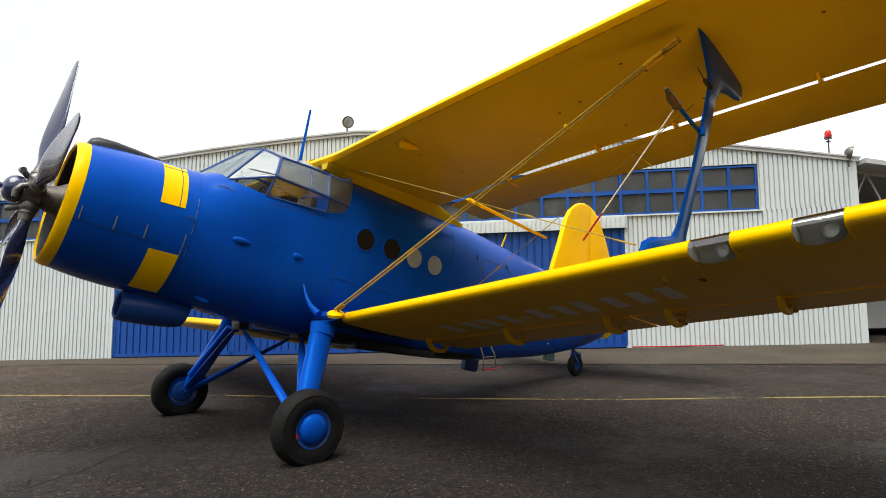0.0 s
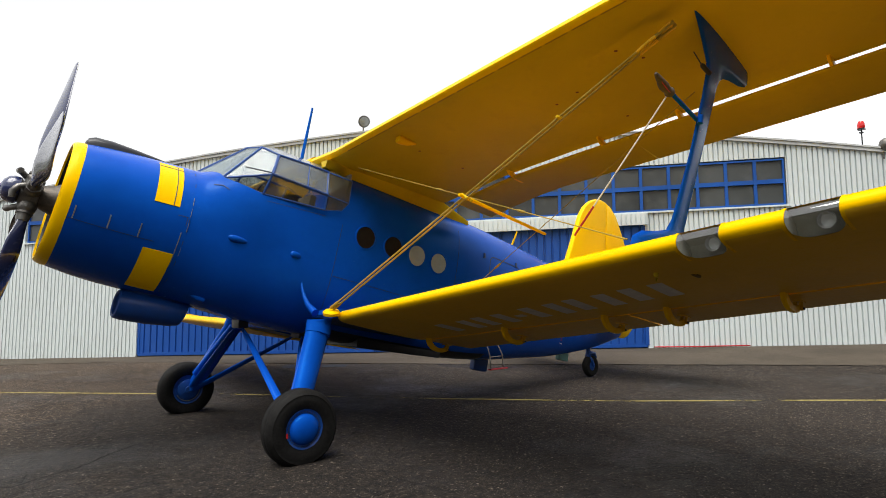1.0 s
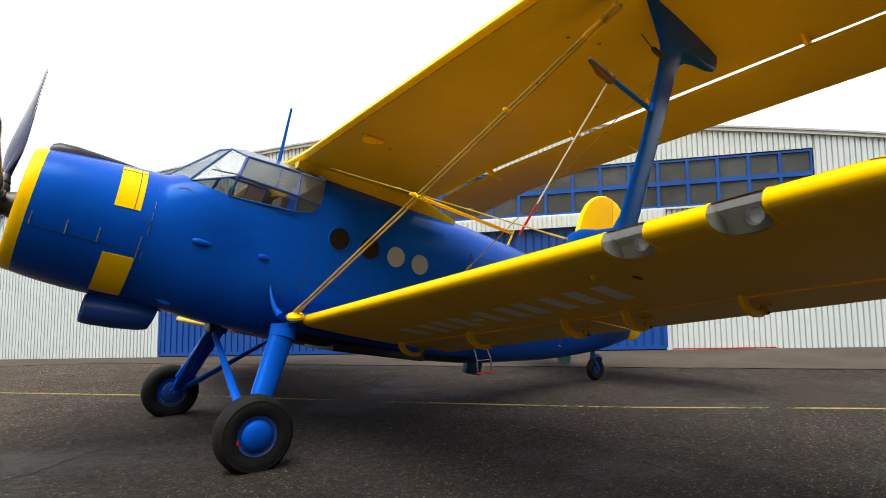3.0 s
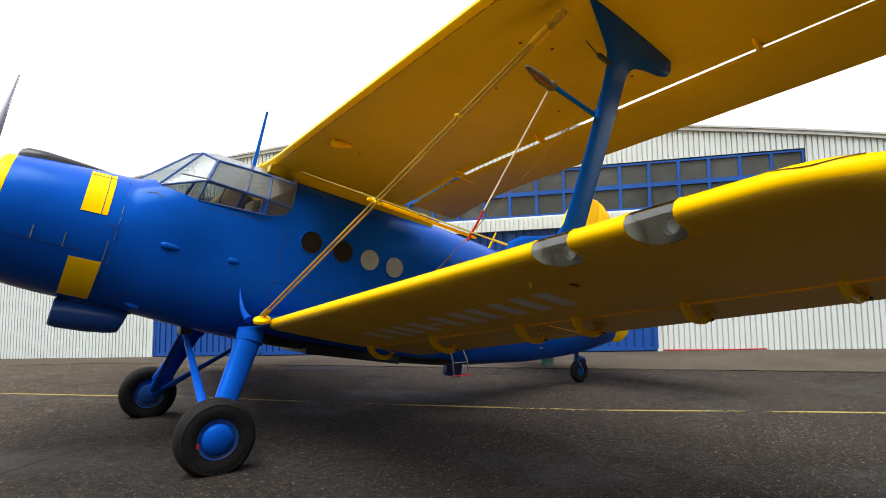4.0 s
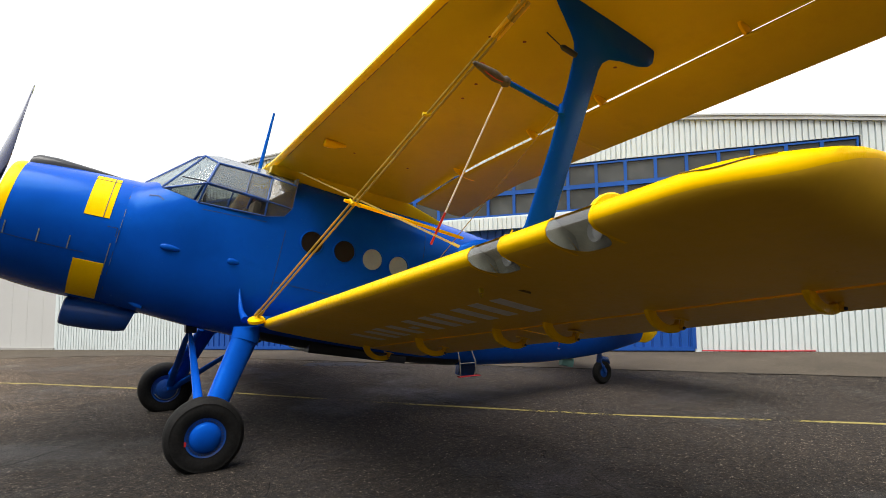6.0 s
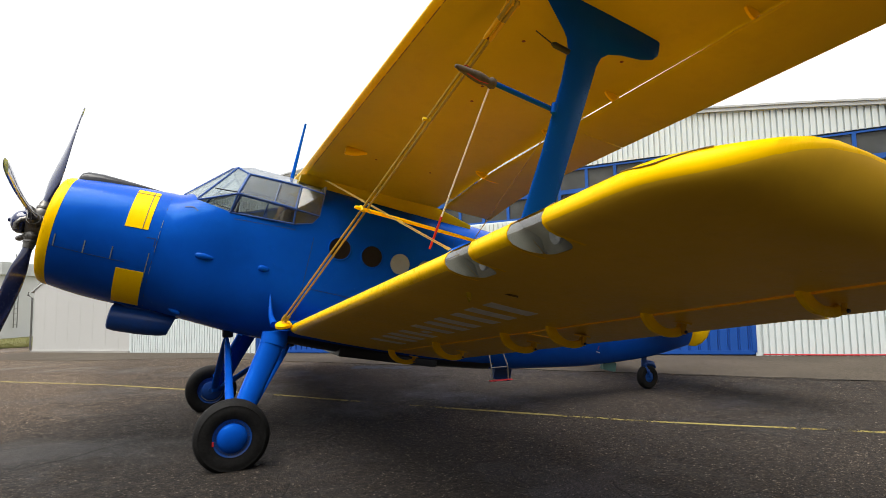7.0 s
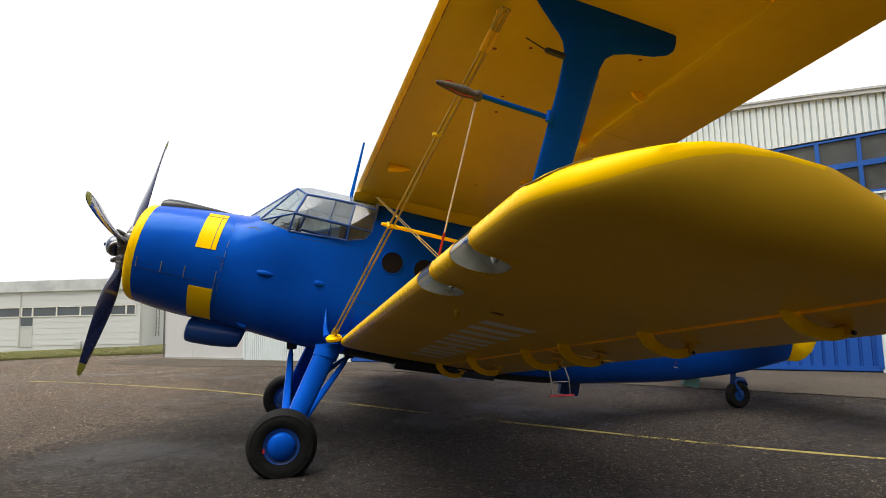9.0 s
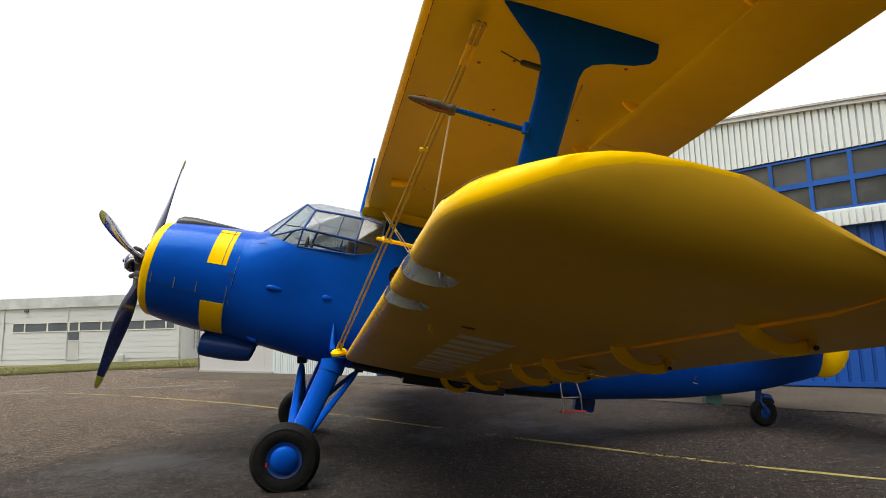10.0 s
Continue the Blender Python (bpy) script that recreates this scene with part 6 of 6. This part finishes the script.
# pod and fittings under the upper wing
bm = bmesh.new()
c = up_surface(1.815, -1.02)
f = W(1, 0, 0) - W(0, 0, 0)
tube(bm, [c - f * 0.20, c - f * 0.05 + Vector((0, 0, -0.03)), c + f * 0.06 + Vector((0, 0, -0.045)), c + f * 0.09 + Vector((0, 0, -0.045)), c + f * 0.088 + Vector((0, 0, -0.045)), c + f * 0.02 + Vector((0, 0, -0.045))], [0.012, 0.05, 0.055, 0.05, 0.032, 0.028], 14)
pp("wing_pod", bm, YELLOW, "small yellow teardrop fairing under the upper wing", up_left)
rng = random.Random(11)
for k in range(12):
    y, s = rng.uniform(1.2, 6.6), rng.uniform(-2.6, -1.1)
    bm = bmesh.new()
    lathe(bm, up_surface(y, s) + Vector((0, 0, 0.004)), (0, 0, -1), [(0, 0.02), (0.006, 0.016), (0.008, 0)], 8)
    pp("drain_grommet", bm, RUST, "", up_left)
# slat joint along the upper leading edge
for j in range(24):
    bm = bmesh.new()
    rings = []
    for k in range(3):
        y = 1.0 + 0.29 * (j + 0.42 * k)
        q0 = up_wing(y)[0] - 0.062
        p, q = up_surface(y, q0), up_surface(y, q0 - 0.007)
        rings.append([p - Vector((0, 0, 0.002)), q - Vector((0, 0, 0.002)), q + Vector((0, 0, 0.01)), p + Vector((0, 0, 0.01))])
    loft(bm, rings)
    pp("slat_joint", bm, PANELGAP, "", up_left)

TYRE = [(a * 0.91, b * 0.97) for a, b in [(-0.115, 0.20), (-0.13, 0.24), (-0.142, 0.30), (-0.135, 0.355), (-0.105, 0.395), (-0.06, 0.413), (-0.045, 0.411), (-0.04, 0.414), (0.04, 0.414), (0.045, 0.411), (0.06, 0.413), (0.105, 0.395), (0.128, 0.365), (0.134, 0.36), (0.132, 0.354), (0.140, 0.33), (0.144, 0.30), (0.143, 0.27), (0.136, 0.24), (0.118, 0.20)]]


def wheel(name, c, side, k=1.0):
    bm = bmesh.new()
    lathe(bm, c, (0, side, 0), [(d * k, r * k) for d, r in TYRE], 56, False)
    floor_z = ground_z(c[0], c[1]) + 0.003
    for v in bm.verts:
        squash = max(0.0, 1 - (v.co.z - floor_z) / 0.16)
        v.co.y = c[1] + (v.co.y - c[1]) * (1 + 0.10 * min(1.0, squash))
        v.co.z = max(v.co.z, floor_z)
    w = pp(name, bm, RUBBER, "black rubber tyre on a blue wheel")
    bm = bmesh.new()
    lathe(bm, c, (0, side, 0), [(d * k, r * k) for d, r in ((-0.10, 0.05), (-0.10, 0.19), (-0.12, 0.212), (-0.11, 0.20), (0.10, 0.20), (0.122, 0.204), (0.113, 0.19), (0.105, 0.165), (0.105, 0.02))], 40)
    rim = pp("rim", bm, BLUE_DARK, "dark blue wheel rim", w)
    bm = bmesh.new()
    lathe(bm, c, (0, side, 0), [(d * k, r * k) for d, r in ((0.10, 0.158), (0.122, 0.155), (0.146, 0.134), (0.166, 0.088), (0.174, 0.03), (0.174, 0.0))], 36)
    pp("hub_cap", bm, BLUE, "domed blue hub cap", w)
    if k == 1.0:
        bm = bmesh.new()
        for i in range(36):
            a = 2 * math.pi * i / 36
            p = Vector(c) + Vector((0.176 * math.cos(a), side * 0.108, 0.176 * math.sin(a)))
            lathe(bm, p, (0, side, 0), [(0, 0.0085), (0.006, 0.0075), (0.007, 0)], 6)
        tagged(pp("rim_bolt_row", bm, SEAM, "", w), kind="stuff")
        bm = bmesh.new()
        p = Vector(c) + Vector((0.195, side * 0.122, -0.04))
        box(bm, (-0.010, -0.004, -0.024), (0.010, 0.004, 0.024), Matrix.Translation(p))
        pp("valve_mark", bm, REDP, "", w)
    # brake drum with a scuffed ring on the inner face
    bm = bmesh.new()
    lathe(bm, c, (0, -side, 0), [(0.09, 0.15), (0.125, 0.145), (0.135, 0.12), (0.14, 0.05), (0.15, 0.045), (0.15, 0.0)], 32)
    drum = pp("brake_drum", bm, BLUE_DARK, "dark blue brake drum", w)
    bm = bmesh.new()
    pts = [Vector(c) + Vector((0.17 * math.cos(a), -side * 0.108, 0.17 * math.sin(a))) for a in [radians(150 + 8 * i) for i in range(24)]]
    tube(bm, pts, 0.007, 6)
    pp("scuffed_ring", bm, WORN, "", drum)
    return w


LW, RW = Vector((0.012, 1.865, 0.38)), Vector((0.16, -1.74, 0.38))
wheel("main_wheel", LW, 1)
wheel("main_wheel", RW, -1)


def leg(pts, chords, thick, name, label=""):
    """A streamlined leg through points, with fore-and-aft chords."""
    bm = bmesh.new()
    rings = []
    for p, ch in zip(pts, chords):
        p = Vector(p)
        rings.append([p + Vector((ch * 0.5 * math.cos(2 * math.pi * i / 18), thick * 0.5 * math.sin(2 * math.pi * i / 18) * (1 + 0.3 * math.cos(2 * math.pi * i / 18)), 0)) for i in range(18)])
    loft(bm, rings)
    return pp(name, bm, BLUE, label)


for side, c, dx in ((1, LW, 0.0), (-1, RW, 0.10)):
    y = c.y
    leg([(-0.53 + dx, side * 1.24, 1.48), (-0.50 + dx, side * 1.27, 1.36), (-0.26 + dx, side * 1.47, 0.88), (-0.10 + dx, side * 1.60, 0.55), (-0.02 + dx, side * 1.66, 0.36)], [0.33, 0.32, 0.285, 0.265, 0.20], 0.17, "main_leg", "blue faired main landing gear leg")
    bm = bmesh.new()
    tube(bm, [(-0.515 + dx, side * 1.255, 1.40), (-0.48 + dx, side * 1.29, 1.30)], [0.165, 0.158], 20, 0.62, (1, 0, 0))
    pp("leg_collar", bm, BLUE)
    bm = bmesh.new()
    for k in range(16):
        f = k / 15
        q = Vector((-0.48 + dx, side * 1.29, 1.30)).lerp(Vector((-0.10 + dx, side * 1.60, 0.55)), f)
        lathe(bm, q + Vector((0.125 - 0.02 * f, side * 0.055, 0)), (0.5, side, 0), [(0, 0.007), (0.006, 0.006), (0.007, 0)], 6)
    tagged(pp("leg_rivets", bm, SEAM), kind="stuff")
    bm = bmesh.new()
    tube(bm, [(c.x, side * 1.60, 0.385), (c.x, y, 0.385)], 0.05, 14)
    pp("axle", bm, BLUE)
    for nm, a, b, r in (("front_brace", (0.0, side * 0.06, 1.39), (0.01 + dx, side * 1.58, 0.43), 0.05), ("rear_brace", (-0.86, side * 0.10, 1.22), (-0.08 + dx, side * 1.55, 0.42), 0.055)):
        bm = bmesh.new()
        a, b = Vector(a), Vector(b)
        tube(bm, [a, a + (b - a) * 0.06, a + (b - a) * 0.14, a + (b - a) * 0.9, b], [r * 0.4, r * 0.45, r * 0.75, r * 1.15, r * 1.0], 14, 0.55, (1, 0, 0))
        pp(nm, bm, BLUE, "blue landing gear brace strut")
bm = bmesh.new()
tube(bm, [(-0.25, -0.95, 1.34), (0.10, -1.50, 0.62)], [0.045, 0.05], 12)
pp("retaining_tube", bm, BLUE, "blue tube beside the landing gear leg")
for x, z in ((-0.01, 1.40), (-0.86, 1.23)):
    bm = bmesh.new()
    box(bm, (-0.07, -0.13, -0.05), (0.07, 0.13, 0.08), Matrix.Translation((x, 0, z)), 0.02)
    pp("brace_fitting", bm, BLACK)

# tail wheel
TW = Vector((-7.72, 0, 0.235))
bm = bmesh.new()
lathe(bm, TW, (0, 1, 0), [(-0.06, 0.10), (-0.075, 0.15), (-0.07, 0.2), (-0.04, 0.228), (0, 0.235), (0.04, 0.228), (0.07, 0.2), (0.075, 0.15), (0.06, 0.10)], 36, False)
for v in bm.verts:
    v.co.z = max(v.co.z, 0.004)
tw = pp("tail_wheel", bm, RUBBER, "small black tail wheel")
bm = bmesh.new()
lathe(bm, TW, (0, 1, 0), [(-0.065, 0.0), (-0.065, 0.06), (-0.05, 0.105), (0.05, 0.105), (0.065, 0.06), (0.065, 0.0)], 24)
pp("rim", bm, BLUE_DARK, "", tw)
bm = bmesh.new()
for y in (0.09, -0.09):
    tube(bm, [TW + Vector((0, y, 0)), TW + Vector((0.05, y, 0.13)), TW + Vector((0.08, y * 0.3, 0.23))], [0.03, 0.03, 0.035], 10)
tube(bm, [TW + Vector((0.085, 0, 0.20)), TW + Vector((0.06, 0, 0.36)), TW + Vector((0.03, 0, 0.55))], [0.045, 0.05, 0.055], 14)
tube(bm, [TW + Vector((0.085, 0, 0.2)), TW + Vector((0.02, 0, 0.27)), TW + Vector((-0.12, 0, 0.24)), TW + Vector((-0.2, 0, 0.16))], [0.03, 0.06, 0.06, 0.03], 12, 1.3)
pp("tail_fork", bm, BLUE_DARK, "blue tail wheel fork", tw)


# fin, rudder, tailplane
def slab(bm, outline, thick, edge=0.25):
    """A tail surface in the plane of symmetry, thinning towards its edge."""
    cs = sum(p[0] for p in outline) / len(outline)
    ch = sum(p[1] for p in outline) / len(outline)
    rings = []
    for y, k in ((thick * 0.12, 1.0), (thick * 0.36, 0.965), (thick * 0.5, 0.78), (thick * 0.5, 0.01)):
        rings.append([W(cs + (s - cs) * k, y, ch + (h - ch) * k) for s, h in outline])
    mir = [[Vector((p.x, -p.y, p.z)) for p in r] for r in rings]
    loft(bm, list(reversed(rings)) + mir)


bm = bmesh.new()
slab(bm, [(-6.66, 1.35), (-6.72, 1.65), (-6.83, 2.07), (-7.01, 2.86), (-7.13, 3.10), (-7.28, 3.26), (-7.46, 3.37), (-7.67, 3.44), (-7.9, 3.44), (-8.0, 2.6), (-8.3, 1.3), (-7.5, 1.3)], 0.16)
pp("fin", bm, YELLOW, "yellow rounded tail fin")
bm = bmesh.new()
slab(bm, [(-7.915, 3.435), (-8.1, 3.40), (-8.30, 3.28), (-8.47, 3.10), (-8.72, 2.80), (-8.96, 2.45), (-9.25, 1.95), (-9.45, 1.5), (-9.53, 1.15), (-9.53, 0.9), (-9.46, 0.72), (-9.32, 0.57), (-9.15, 0.48), (-8.95, 0.46), (-8.94, 1.28), (-8.32, 1.32), (-8.015, 2.6)], 0.13)
pp("rudder", bm, YELLOW, "yellow rudder reaching below the tail cone")
for side in (1, -1):
    bm = bmesh.new()
    rings = []
    for y, a, b, t in ((0.15, -7.2, -8.9, 0.12), (1.6, -7.35, -8.9, 0.10), (2.6, -7.55, -8.85, 0.07), (2.95, -7.8, -8.7, 0.04)):
        rings.append(foil((a, side * y, 1.05), (b, side * y, 1.05), t, t, 0, 1, 10))
    loft(bm, rings)
    pp("tailplane", bm, YELLOW, "yellow tailplane")

# belly fittings
bm = bmesh.new()
vs = box(bm, (-5.06, -0.30, -0.90), (-4.70, -0.16, -0.58), None, 0.05)
for v in set(vs):
    v.co = W(*v.co)
pp("belly_aerial", bm, BLUE_DARK, "dark blue box aerial under the tail")
bm = bmesh.new()
vs = box(bm, (-7.22, -0.12, -0.36), (-6.92, 0.0, -0.18), None, 0.03)
for v in set(vs):
    v.co = W(*v.co)
pp("belly_box", bm, TEAL, "pale green box under the tail")
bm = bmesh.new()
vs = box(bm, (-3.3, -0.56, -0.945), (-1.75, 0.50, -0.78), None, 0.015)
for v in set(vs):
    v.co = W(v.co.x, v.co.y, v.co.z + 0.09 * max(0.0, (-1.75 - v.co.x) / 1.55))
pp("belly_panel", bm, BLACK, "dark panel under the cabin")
# small stencil marks low on the tail boom
skin_line([(-6.42, -0.04), (-6.42, 0.03)], 0.012, REDP, "stencil_mark", 1, 0.003)
skin_line([(-6.40, -0.08), (-6.50, -0.085)], 0.012, WHITEP, "stencil_mark", 1, 0.003)
# boarding step
sx, sy = -3.95, 0.87
bm = bmesh.new()
for dx in (-0.145, 0.145):
    tube(bm, [(sx + dx * 0.85, sy - 0.12, 0.98), (sx + dx, sy - 0.02, 0.78), (sx + dx, sy, 0.56)], 0.011, 8)
tube(bm, [(sx - 0.145, sy, 0.56), (sx + 0.145, sy, 0.56)], 0.011, 8)
tube(bm, [(sx - 0.14, sy - 0.03, 0.76), (sx + 0.14, sy - 0.03, 0.76)], 0.008, 8)
step = pp("boarding_step", bm, GREYTUBE, "bare tube boarding step below the cabin door")
bm = bmesh.new()
loft(bm, [[(sx + x, sy + 0.02 + 0.05 * math.cos(a), 0.565 + 0.012 * math.sin(a)) for a in [2 * math.pi * i / 10 for i in range(10)]] for x in (-0.19, -0.16, 0.16, 0.19)])
pp("step_plate", bm, REDP, "red step plate", step)
bm = bmesh.new()
tube(bm, [W(-4.6, 0.70, -0.28), W(-4.2, 0.76, -0.31), W(-3.9, 0.78, -0.26), W(-3.8, 0.79, -0.18)], 0.012, 8)
pp("grab_rail", bm, GREYTUBE)
